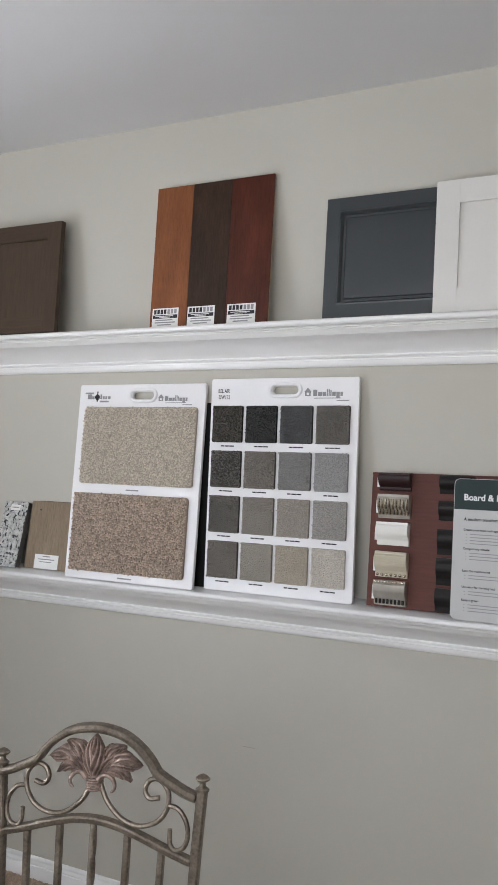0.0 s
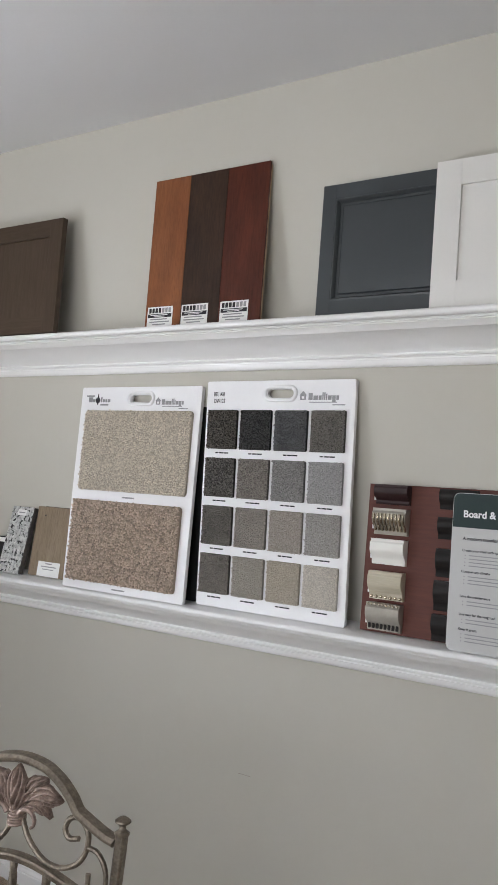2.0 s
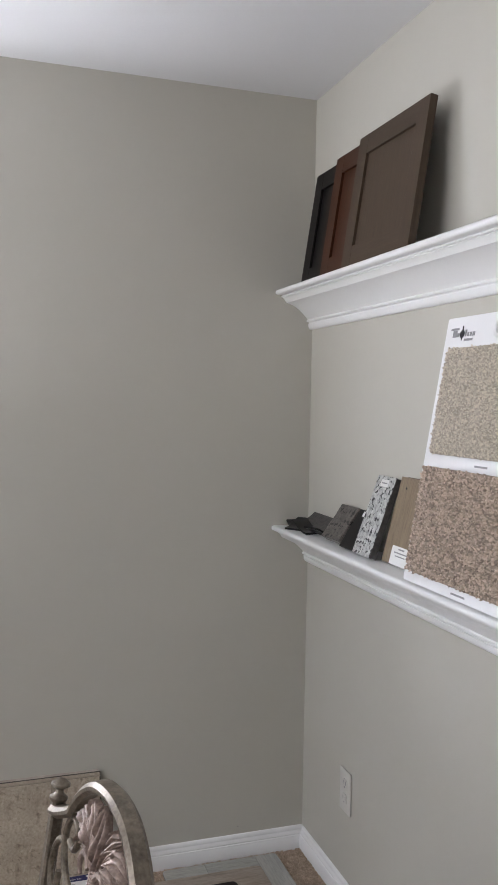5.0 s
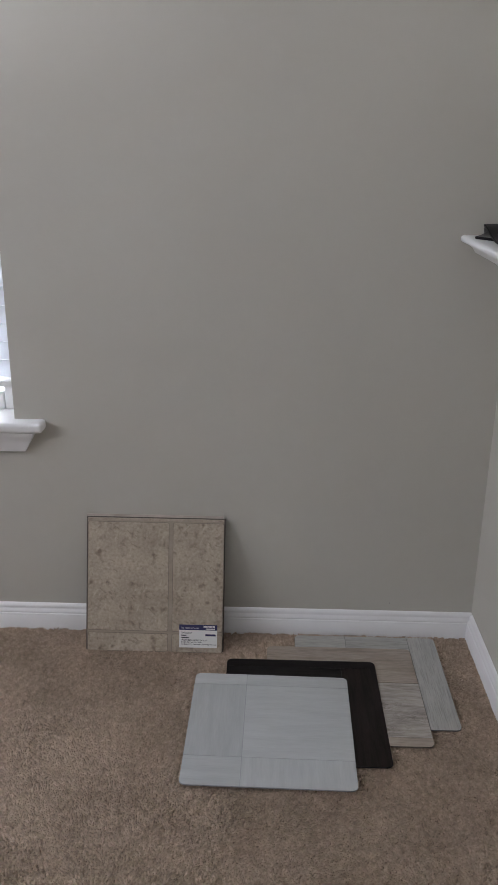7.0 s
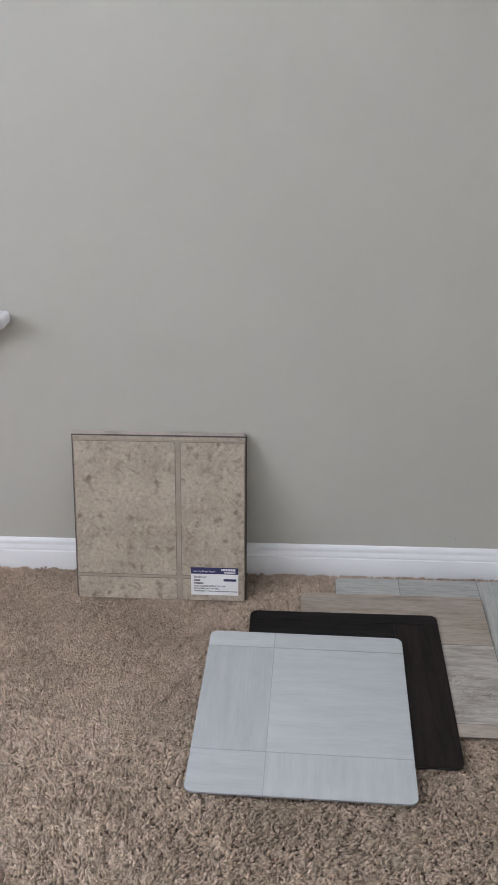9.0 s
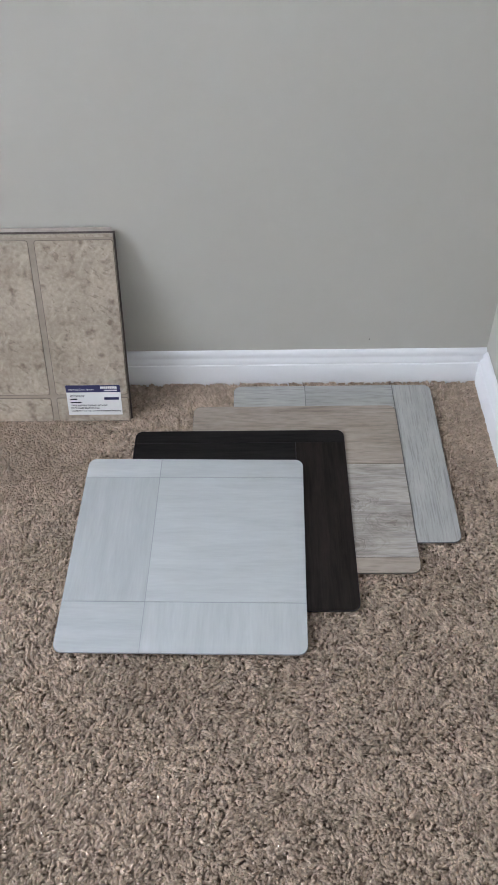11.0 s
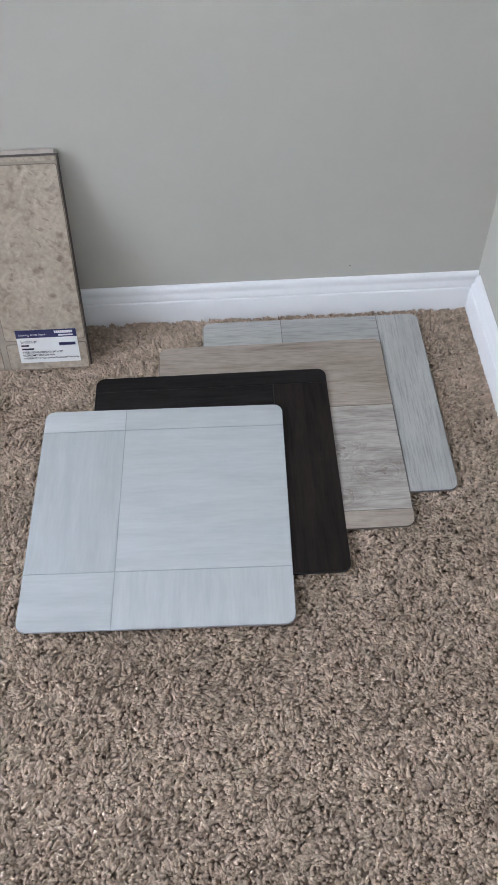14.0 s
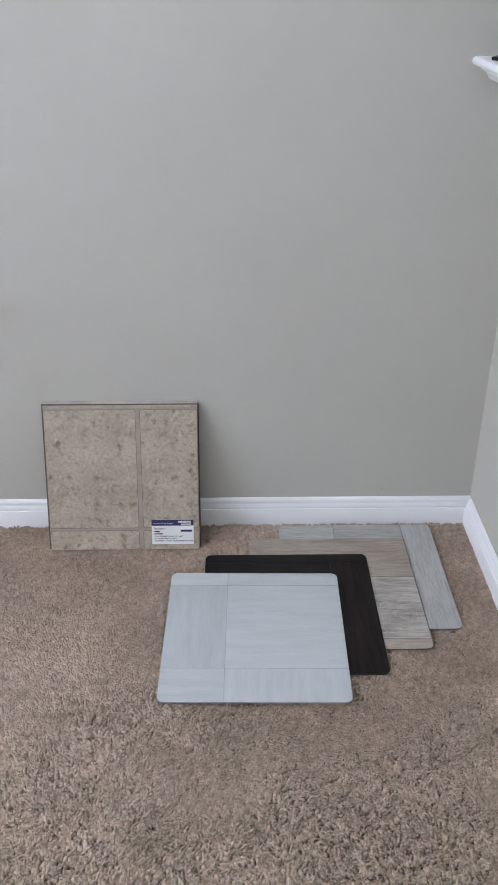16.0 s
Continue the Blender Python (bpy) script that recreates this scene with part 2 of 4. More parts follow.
def knot(m, centre, reach, colour):
    """A printed knot in a plank that runs along y: stretched, wavering dark rings that fade out at its reach."""
    n, l = links(m)
    b = n["Principled BSDF"]
    base = b.inputs["Base Color"].links[0].from_socket
    co = n.new("ShaderNodeTexCoord")
    wob = n.new("ShaderNodeTexNoise")
    wob.inputs["Scale"].default_value, wob.inputs["Detail"].default_value = 38, 5
    l.new(co.outputs["Object"], wob.inputs["Vector"])
    push = n.new("ShaderNodeVectorMath")
    push.operation = "MULTIPLY_ADD"
    push.inputs[1].default_value = (0.05, 0.05, 0)
    l.new(wob.outputs["Color"], push.inputs[0])
    l.new(co.outputs["Object"], push.inputs[2])
    mp = n.new("ShaderNodeMapping")
    mp.inputs["Location"].default_value = (-centre[0] - 0.025, -(centre[1] + 0.025) * 0.45, 0)
    mp.inputs["Scale"].default_value = (1, 0.45, 0)
    l.new(push.outputs[0], mp.inputs[0])
    far = n.new("ShaderNodeVectorMath")
    far.operation = "LENGTH"
    l.new(mp.outputs[0], far.inputs[0])
    rings = n.new("ShaderNodeTexNoise")
    rings.noise_dimensions = "1D"
    rings.inputs["Scale"].default_value, rings.inputs["Detail"].default_value = 420, 5
    l.new(far.outputs["Value"], rings.inputs["W"])
    cut = n.new("ShaderNodeMapRange")
    cut.inputs[1].default_value, cut.inputs[2].default_value = 0.46, 0.62
    l.new(rings.outputs["Fac"], cut.inputs[0])
    fade = n.new("ShaderNodeMapRange")
    fade.inputs[1].default_value, fade.inputs[2].default_value, fade.inputs[3].default_value, fade.inputs[4].default_value = reach * 0.15, reach, 0.65, 0.0
    l.new(far.outputs["Value"], fade.inputs[0])
    fac = n.new("ShaderNodeMath")
    fac.operation = "MULTIPLY"
    l.new(cut.outputs[0], fac.inputs[0])
    l.new(fade.outputs[0], fac.inputs[1])
    mx = n.new("ShaderNodeMix")
    mx.data_type = "RGBA"
    mx.inputs[7].default_value = (*colour, 1)
    l.new(fac.outputs[0], mx.inputs[0])
    l.new(base, mx.inputs[6])
    l.new(mx.outputs[2], b.inputs["Base Color"])
    return m


# ---- building helpers ----
def part(name, bm, material, parent, label="", smooth=False):
    """One mesh object, from a bmesh or a mesh, under a thing or a part."""
    if isinstance(bm, bmesh.types.BMesh):
        me = bpy.data.meshes.new(name)
        bmesh.ops.recalc_face_normals(bm, faces=bm.faces[:])
        bm.to_mesh(me)
        bm.free()
    else:
        me = bm
    if not me.materials:
        me.materials.append(material)
    if smooth:
        me.shade_smooth()
        me.set_sharp_from_angle(angle=radians(40))
    ob = new(name, me)
    if parent is not None:
        ob.parent = parent
    return tagged(ob, label)


def thing(name, m, label, category, group="", kind=""):
    ob = new(name)
    ob.empty_display_size = 0.05
    ob.matrix_world = m
    return tagged(ob, label, category, group, kind)


def box(x0, x1, y0, y1, z0, z1, bevel=0.0, bm=None, seg=2):
    own = bm is None
    bm = bm or bmesh.new()
    ret = bmesh.ops.create_cube(bm, size=1, matrix=Matrix.Translation(((x0 + x1) / 2, (y0 + y1) / 2, (z0 + z1) / 2)) @ Matrix.Diagonal((x1 - x0, y1 - y0, z1 - z0, 1)))
    if bevel:
        vs = set(ret["verts"])
        es = [e for e in bm.edges if e.verts[0] in vs and e.verts[1] in vs]
        bmesh.ops.bevel(bm, geom=es, offset=bevel, segments=seg, affect="EDGES", profile=0.5)
    return bm


def prism(profile, a, b, axis="x"):
    """A closed profile drawn out from a to b along x (profile is y, z) or y (profile is x, z)."""
    bm = bmesh.new()
    put = (lambda p, s: (s, p[0], p[1])) if axis == "x" else (lambda p, s: (p[0], s, p[1]))
    v0 = [bm.verts.new(put(p, a)) for p in profile]
    v1 = [bm.verts.new(put(p, b)) for p in profile]
    k = len(profile)
    for i in range(k):
        bm.faces.new((v0[i], v0[(i + 1) % k], v1[(i + 1) % k], v1[i]))
    bm.faces.new(v0)
    bm.faces.new(v1[::-1])
    return bm


def arc(cx, cy, r, a0, a1, n):
    return [(cx + r * math.cos(radians(a0 + (a1 - a0) * i / n)), cy + r * math.sin(radians(a0 + (a1 - a0) * i / n))) for i in range(n + 1)]


def rounded(w, h, r, n=5, x=0.0, z=0.0):
    """Outline of a rounded rectangle from (x, z) to (x + w, z + h)."""
    pts = []
    for cx, cz, a in ((x + w - r, z + r, -90), (x + w - r, z + h - r, 0), (x + r, z + h - r, 90), (x + r, z + r, 180)):
        pts += arc(cx, cz, r, a, a + 90, n)
    return pts


def slab(outline, y0, y1, bevel=0.0, hole=None):
    """A plate in the x-z plane, from y0 (front) to y1, with an optional hole of as many points as the outline."""
    bm = bmesh.new()
    rings = []
    for ring in ([outline] if hole is None else [outline, hole]):
        rings.append(([bm.verts.new((x, y0, z)) for x, z in ring], [bm.verts.new((x, y1, z)) for x, z in ring]))
    for f, b in rings:
        k = len(f)
        for i in range(k):
            bm.faces.new((f[i], f[(i + 1) % k], b[(i + 1) % k], b[i]))
    if hole is None:
        faces = [bm.faces.new(rings[0][0]), bm.faces.new(rings[0][1][::-1])]
        if bevel:
            es = [e for e in faces[0].edges]
            bmesh.ops.bevel(bm, geom=es, offset=bevel, segments=2, affect="EDGES", profile=0.5)
    else:
        k = len(outline)
        for s in (0, 1):
            o, h = rings[0][s], rings[1][s]
            for i in range(k):
                bm.faces.new((o[i], o[(i + 1) % k], h[(i + 1) % k], h[i]))
    return bm


def smooth_line(pts, n=6):
    """Catmull-Rom through the points."""
    p = [Vector(q) for q in pts]
    p = [2 * p[0] - p[1]] + p + [2 * p[-1] - p[-2]]
    out = []
    for i in range(1, len(p) - 2):
        for j in range(n):
            t = j / n
            out.append(0.5 * ((2 * p[i]) + (p[i + 1] - p[i - 1]) * t + (2 * p[i - 1] - 5 * p[i] + 4 * p[i + 1] - p[i + 2]) * t * t
                              + (3 * p[i] - 3 * p[i + 1] + p[i + 2] - p[i - 1]) * t ** 3))
    out.append(p[-2])
    return out


def sweep(pts, section, up=Vector((0, 1, 0)), twist=0.0, scale=None):
    """Draws a section (list of (a, b): a across in the plane, b along up) along the points."""
    bm = bmesh.new()
    rings, k = [], len(section)
    for i, p in enumerate(pts):
        d = (pts[min(i + 1, len(pts) - 1)] - pts[max(i - 1, 0)]).normalized()
        side = d.cross(up).normalized()
        u = side.cross(d).normalized()
        a = twist * i / max(1, len(pts) - 1)
        ca, sa, sc = math.cos(a), math.sin(a), scale(i / max(1, len(pts) - 1)) if scale else 1
        rings.append([bm.verts.new(p + side * sc * (x * ca - y * sa) + u * sc * (x * sa + y * ca)) for x, y in section])
    for r, q in zip(rings, rings[1:]):
        for i in range(k):
            bm.faces.new((r[i], r[(i + 1) % k], q[(i + 1) % k], q[i]))
    bm.faces.new(rings[0])
    bm.faces.new(rings[-1][::-1])
    return bm


def ring_section(r, n=8):
    return [(r * math.cos(2 * math.pi * i / n), r * math.sin(2 * math.pi * i / n)) for i in range(n)]


def bar_section(a, b, c=0.003):
    a, b = a / 2, b / 2
    return [(a, -b + c), (a, b - c), (a - c, b), (-a + c, b), (-a, b - c), (-a, -b + c), (-a + c, -b), (a - c, -b)]


def lathe(profile, n=14):
    """Turns (radius, z) about z."""
    bm = bmesh.new()
    rings = [[bm.verts.new((r * math.cos(2 * math.pi * i / n), r * math.sin(2 * math.pi * i / n), z)) for i in range(n)] for r, z in profile]
    for a, b in zip(rings, rings[1:]):
        for i in range(n):
            bm.faces.new((a[i], a[(i + 1) % n], b[(i + 1) % n], b[i]))
    bm.faces.new(rings[0][::-1])
    bm.faces.new(rings[-1])
    return bm


def text(words, size, x, z, material, parent, y=-0.0012, wide=1.0, bold=0.0, align="LEFT", name="lettering"):
    """Words on the front (-y) of a plate, by the built-in font."""
    cu = bpy.data.curves.new(name, "FONT")
    cu.body, cu.size, cu.align_x, cu.offset, cu.resolution_u = words, size, align, bold, 3
    tmp = bpy.data.objects.new(name, cu)
    me = bpy.data.meshes.new_from_object(tmp)
    bpy.data.objects.remove(tmp)
    me.transform(pose(x, y, z, 90) @ Matrix.Diagonal((wide, 1, 1, 1)))
    return part(name, me, material, parent)


def bars(rows, material, parent, y=-0.0012, name="print"):
    """Plain bars (x0, x1, z0, z1) for print that cannot be read."""
    bm = bmesh.new()
    for x0, x1, z0, z1 in rows:
        box(x0, x1, y, y + 0.0006, z0, z1, bm=bm)
    return tagged(part(name, bm, material, parent), kind="stuff" if len(rows) > 1 else "")


def tuft_mesh(name, pos, size, tall, lean, rng, material, normal_y=False, wild=0.5):
    """Many small twisted yarn tufts, one rounded island each. pos: N x 3 roots; size, tall: mean width and height; lean: N x 2 tilt of each tip."""
    n, k = len(pos), 4
    ang = rng.uniform(0, 6.283, n)
    s = size * rng.uniform(0.75, 1.3, n)
    h = tall * rng.uniform(0.7, 1.08, n)
    ln = lean + rng.normal(0, wild, (n, 2))
    flat = rng.uniform(0.75, 1.0, n)
    levels = ((0.0, 0.32), (0.66, 0.58))
    v = np.zeros((n, len(levels) * k + 1, 3))
    for r, (f, rad) in enumerate(levels):
        for q in range(k):
            a = q * 2 * math.pi / k
            ex, ey = s * rad * math.cos(a), s * rad * flat * math.sin(a)
            turn = ang + f * 1.1
            v[:, r * k + q, 0] = ex * np.cos(turn) - ey * np.sin(turn) + ln[:, 0] * h * f ** 1.6
            v[:, r * k + q, 1] = ex * np.sin(turn) + ey * np.cos(turn) + ln[:, 1] * h * f ** 1.6
            v[:, r * k + q, 2] = h * f
    v[:, -1, 0], v[:, -1, 1], v[:, -1, 2] = ln[:, 0] * h, ln[:, 1] * h, h
    if normal_y:    # roots on an upright face, tips towards -y
        v = np.stack((v[:, :, 0], -v[:, :, 2], v[:, :, 1]), axis=2)
    v += pos[:, None, :]
    tri, top = [], len(levels) * k
    for r in range(len(levels) - 1):
        for q in range(k):
            a, b, c, d = r * k + q, r * k + (q + 1) % k, (r + 1) * k + (q + 1) % k, (r + 1) * k + q
            tri += [(a, b, c), (a, c, d)]
    tri += [(top - k + q, top - k + (q + 1) % k, top) for q in range(k)]
    f = (np.arange(n) * (top + 1))[:, None, None] + np.array(tri)[None]
    f = f.reshape(-1)
    me = bpy.data.meshes.new(name)
    me.vertices.add(n * (top + 1))
    me.vertices.foreach_set("co", v.reshape(-1))
    me.loops.add(len(f))
    me.loops.foreach_set("vertex_index", f.astype(np.int32))
    me.polygons.add(len(f) // 3)
    me.polygons.foreach_set("loop_start", np.arange(0, len(f), 3, dtype=np.int32))
    me.update(calc_edges=True)
    me.validate()
    me.shade_smooth()
    me.materials.append(material)
    return me


# ---- room ----
T = 0.14
part("floor", box(-T, EAST + T, SOUTH - T, T, -0.2, -0.0098), CARPET, None)
tagged(bpy.data.objects["floor"], "tan cut-pile carpet floor", "floor", kind="structure")
tagged(part("wall_north", box(-T, EAST + T, WALLY, T, -0.012, CEIL), PAINT, None), "greige painted wall behind the two display shelves", "wall", kind="structure")
tagged(part("wall_east", box(EAST, EAST + T, SOUTH, 0, -0.012, CEIL), PAINT, None), "plain greige painted wall", "wall", kind="structure")


def pierced(name, a0, a1, hole, axis, at0, at1, label):
    """A wall with one opening, as one mesh of four blocks."""
    h0, h1, z0, z1 = hole
    bm = bmesh.new()
    for p, q, r, s in ((a0, h0, -0.012, CEIL), (h1, a1, -0.012, CEIL), (h0, h1, -0.012, z0), (h0, h1, z1, CEIL)):
        if axis == "y":
            box(at0, at1, p, q, r, s, bm=bm)
        else:
            box(p, q, at0, at1, r, s, bm=bm)
    bmesh.ops.remove_doubles(bm, verts=bm.verts[:], dist=0.0005)
    return tagged(part(name, bm, PAINT, None), label, "wall", kind="structure")


wall_west = pierced("wall_west", SOUTH, WALLY, (WIN[0], WIN[1], WIN[2] - 0.028, WIN[3]), "y", -T, WALLX, "greige painted wall with a window")
pierced("wall_south", 0, EAST, WIN2, "x", SOUTH - T, SOUTH, "greige painted wall with a window opening")
tagged(part("ceiling", box(-T, EAST + T, SOUTH - T, T, CEIL, CEIL + 0.12), CEILING, None), "smooth matt white ceiling", "ceiling", kind="structure")
part("nail_hole", lathe([(0.0011, 0), (0.0011, 0.0006)], 8), INK, wall_west).matrix_local = pose(WALLX, -0.232, 0.094, 0, 90, 0)

part("scuff_mark", box(1.407, 1.447, WALLY - 0.0008, WALLY - 0.0002, 0.5945, 0.5962), mat("wall_scuff", (0.34, 0.30, 0.26), (0.44, 0.42, 0.37), scale=150, rough=0.8), bpy.data.objects["wall_north"])

base_profile = [(0.0, -0.0095), (0.0135, -0.0095), (0.0135, 0.0405), (0.0125, 0.0420), (0.0105, 0.0428), (0.0105, 0.0450), (0.0118, 0.0462), (0.0110, 0.0500), (0.0078, 0.0545), (0.0066, 0.0575), (0.0066, 0.0590), (0.0078, 0.0600), (0.0072, 0.0640), (0.0045, 0.0685), (0.0015, 0.0705), (0.0, 0.0705)]
tagged(part("baseboard_west", prism([(WALLX + d, z) for d, z in base_profile], SOUTH, WALLY, "y"), WHITE, None, smooth=True), "white painted moulded baseboard", "baseboard", kind="structure")
tagged(part("baseboard_north", prism([(WALLY - d, z) for d, z in base_profile], WALLX + 0.0135, EAST, "x"), WHITE, None, smooth=True), "white painted moulded baseboard", "baseboard", kind="structure")

# window with its stool, apron, sash and blind
window = thing("window_1", pose(WALLX, WIN[1], WIN[2]), "white window with a moulded sill", "window", kind="structure")
wy = WIN[0] - WIN[1]
part("window_sill", box(-T, 0.042, wy - 0.078, 0.078, -0.026, 0.0, 0.008, seg=3), WHITE, window, smooth=True)
apron = prism([(0.0, -0.084), (0.012, -0.084), (0.016, -0.076), (0.018, -0.062), (0.026, -0.045), (0.036, -0.034), (0.038, -0.0262), (0.0, -0.0262)], wy - 0.04, 0.040, "y")
for v in apron.verts:
    if v.co.y > 0:
        v.co.y += (v.co.z + 0.055) * 0.55
part("apron", apron, WHITE, window, smooth=True)
for y0, y1, z0, z1 in ((wy, wy + 0.045, 0, 1.46), (-0.045, 0.0, 0, 1.46), (wy + 0.045, -0.045, 0, 0.05), (wy + 0.045, -0.045, 1.41, 1.46), (wy + 0.045, -0.045, 0.71, 0.75)):
    part("window_frame", box(-0.125, -0.075, y0, y1, z0, z1, 0.004), WHITE, window)
for z0, z1 in ((0.05, 0.71), (0.75, 1.41)):
    pane = part("pane", box(-0.104, -0.098, wy + 0.045, -0.045, z0, z1), GLASS, window)
    pane.visible_shadow = False
blind = thing("window_blind", pose(WALLX - 0.035, WIN[1] - 0.006, WIN[2]), "white closed horizontal slat blind in the window", "blind")
slat = box(-0.0015, 0.0015, wy + 0.012, 0, -0.0245, 0.0245)
slat_me = None
for i in range(29):
    if slat_me is None:
        ob = part("slat", slat, BLIND, blind)
        slat_me = ob.data
    else:
        ob = part("slat", slat_me, BLIND, blind)
    ob.matrix_local = pose(0, 0, 0.122 + i * 0.0455, 0, 14, 0)
part("bottom_rail", box(-0.02, 0.02, wy + 0.012, 0, 0.078, 0.094, 0.003), WHITE, blind)
part("head_rail", box(-0.025, 0.03, wy + 0.012, 0, 1.41, 1.455, 0.003), WHITE, blind)
tagged(part("backdrop", box(-3.05, -3.0, -6, 3, -1, 6), HAZE, None), "pale overcast sky outside the window", "sky", kind="structure")


# ---- the two crown-moulded display shelves ----
UP, LOW, DEEP = 1.821, 1.071, 0.1345


def display_shelf(zt, label):
    sh = thing("display_shelf", pose(0, 0, zt), label, "shelf", "shelves on the wall")
    nose = [(WALLY - 0.0005, -0.0165), (-DEEP + 0.010, -0.0165)] + [(-DEEP + 0.0075 + x, -0.0082 + z) for x, z in arc(0, 0, 0.0082, 255, 105, 8)] + [(-DEEP + 0.010, 0.0), (WALLY - 0.0005, 0.0)]
    part("ledge_board", prism(nose, WALLX + 0.001, 3.6), WHITE, sh, smooth=True)
    crown = [(WALLY - 0.0005, -0.0167), (-0.1125, -0.0167), (-0.1125, -0.0185), (-0.1165, -0.0193), (-0.1172, -0.0208), (-0.1160, -0.0226), (-0.1100, -0.0236), (-0.1100, -0.0260), (-0.1075, -0.0268), (-0.0985, -0.0400), (-0.0940, -0.0406)]
    crown += [(-0.094 + 0.0685 * f / 12, -0.0406 - 0.0472 * f / 12 + 0.008 * math.sin(math.pi * f / 12)) for f in range(1, 13)]
    crown += [(-0.0245, -0.0890), (-0.0278, -0.0912), (-0.0284, -0.0938), (-0.0268, -0.0966), (-0.0225, -0.0978), (-0.0200, -0.0984), (-0.0200, -0.1014), (-0.0225, -0.1024), (-0.0218, -0.1120), (-0.0188, -0.1188), (-0.0160, -0.1210), (WALLY - 0.0005, -0.1210)]
    part("crown_moulding", prism(crown, WALLX + 0.001, 3.6), WHITE, sh, smooth=True)
    return sh


display_shelf(UP, "white painted upper wall shelf with crown moulding")
display_shelf(LOW, "white painted lower wall shelf with crown moulding")


def leaning(name, x, w, h, t, lean, zb, label, category, group="", ahead=0.0, roll=0.0, turn=0.0):
    """A thing that leans back on the shelf wall: local x to the right, front face at y = 0, back at y = t, z up along its face."""
    a = radians(lean)
    y = WALLY - (t * math.cos(a) + h * math.sin(a)) - 0.001 - ahead
    return thing(name, pose(x, y, zb + t * math.sin(a) + 0.0006, 0, 0, turn) @ pose(0, 0, 0, -lean, 0, 0) @ pose(0, 0, 0, 0, roll, 0), label, category, group)


# ---- cabinet door samples ----
def door_sample(x, w, h, mats, label, ahead, style="flat", lean=8.3, frame_w=0.052, zb=UP):
    t = 0.019
    ob = leaning("cabinet_door_sample", x, w, h, t, lean, zb, label, "cabinet door", "cabinet door samples", ahead)
    vert, hor, pan = mats
    f = frame_w
    part("stile", box(0, f, 0, t, 0, h, 0.0005), vert, ob)
    part("stile", box(w - f, w, 0, t, 0, h, 0.0005), vert, ob)
    part("rail", box(f - 0.0003, w - f + 0.0003, 0.0003, t - 0.0003, 0.0003, f), hor, ob)
    part("rail", box(f - 0.0003, w - f + 0.0003, 0.0003, t - 0.0003, h - f, h - 0.0003), hor, ob)
    if style == "flat":
        part("panel", box(f, w - f, 0.0075, 0.014, f, h - f), pan, ob)
    else:
        bm = bmesh.new()   # stepped moulding and a raised field with sloped sides
        steps = [(0.0, 0.001), (0.004, -0.001), (0.008, 0.003), (0.010, 0.009), (0.016, 0.0095), (0.0175, 0.011), (0.019, 0.0070), (0.034, 0.0052), (0.041, 0.0047), (0.046, 0.0046)]
        rings = []
        for i, y in steps:
            a, b, c, d = f + i, w - f - i, f + i, h - f - i
            rings.append([bm.verts.new(p) for p in ((a, y, c), (b, y, c), (b, y, d), (a, y, d))])
        for r, q in zip(rings, rings[1:]):
            for k in range(4):
                bm.faces.new((r[k], r[(k + 1) % 4], q[(k + 1) % 4], q[k]))
        bm.faces.new(rings[-1])
        part("raised_panel", bm, pan, ob, smooth=True)
    return ob


def door_woods(name, c1, c2, rough=0.42, coat=0.02):
    return tuple(wood(name + s, c1, c2, a, rough=rough, coat=coat, spec=0.16) for s, a in (("_stile", "z"), ("_rail", "x"), ("_panel", "z")))


ESPRESSO = door_woods("espresso_wood", (0.006, 0.005, 0.005), (0.012, 0.010, 0.010))
CHERRY = door_woods("cherry_wood", (0.044, 0.017, 0.009), (0.080, 0.030, 0.016))
TAUPE = door_woods("taupe_stained_wood", (0.056, 0.038, 0.026), (0.086, 0.061, 0.044))
SLATE = [mat("slate_grey_lacquer", (0.036, 0.0425, 0.0465), (0.043, 0.050, 0.0545), scale=6, rough=0.38, bump=0.03)] * 3
IVORY = [mat("off_white_lacquer", (0.66, 0.65, 0.62), (0.70, 0.69, 0.66), scale=6, rough=0.4, bump=0.03)] * 3
door_sample(0.078, 0.36, 0.347, ESPRESSO, "near-black espresso wood cabinet door sample leaning on the wall", 0.0)
door_sample(0.272, 0.36, 0.347, CHERRY, "reddish cherry wood cabinet door sample behind a taupe one", 0.0205)
door_sample(0.466, 0.36, 0.347, TAUPE, "taupe-brown wood cabinet door sample in front of two others", 0.041)
door_sample(1.684, 0.36, 0.325, SLATE, "dark slate grey raised-panel cabinet door sample", 0.0, "raised", frame_w=0.036)
door_sample(1.983, 0.36, 0.332, IVORY, "off-white flat-panel cabinet door sample overlapping a grey one", 0.0205, frame_w=0.058)

# ---- hardwood flooring panel with three planks ----
floor_panel = leaning("flooring_sample_board", 1.148, 0.378, 0.417, 0.013, 8.3, UP, "glossy hardwood flooring sample board of three plank colours", "flooring sample")
part("backing", box(0.001, 0.377, 0.006, 0.013, 0.001, 0.411), mat("plywood_backing", (0.42, 0.30, 0.19), (0.5, 0.37, 0.25), scale=30, rough=0.7), floor_panel)
PLANKS = ((0.0, 0.122, (0.13, 0.042, 0.016), (0.26, 0.098, 0.038), "amber cherry plank"), (0.1224, 0.248, (0.016, 0.009, 0.006), (0.058, 0.030, 0.018), "dark walnut-brown plank"),
          (0.2484, 0.378, (0.045, 0.011, 0.006), (0.105, 0.026, 0.014), "red-brown plank"))
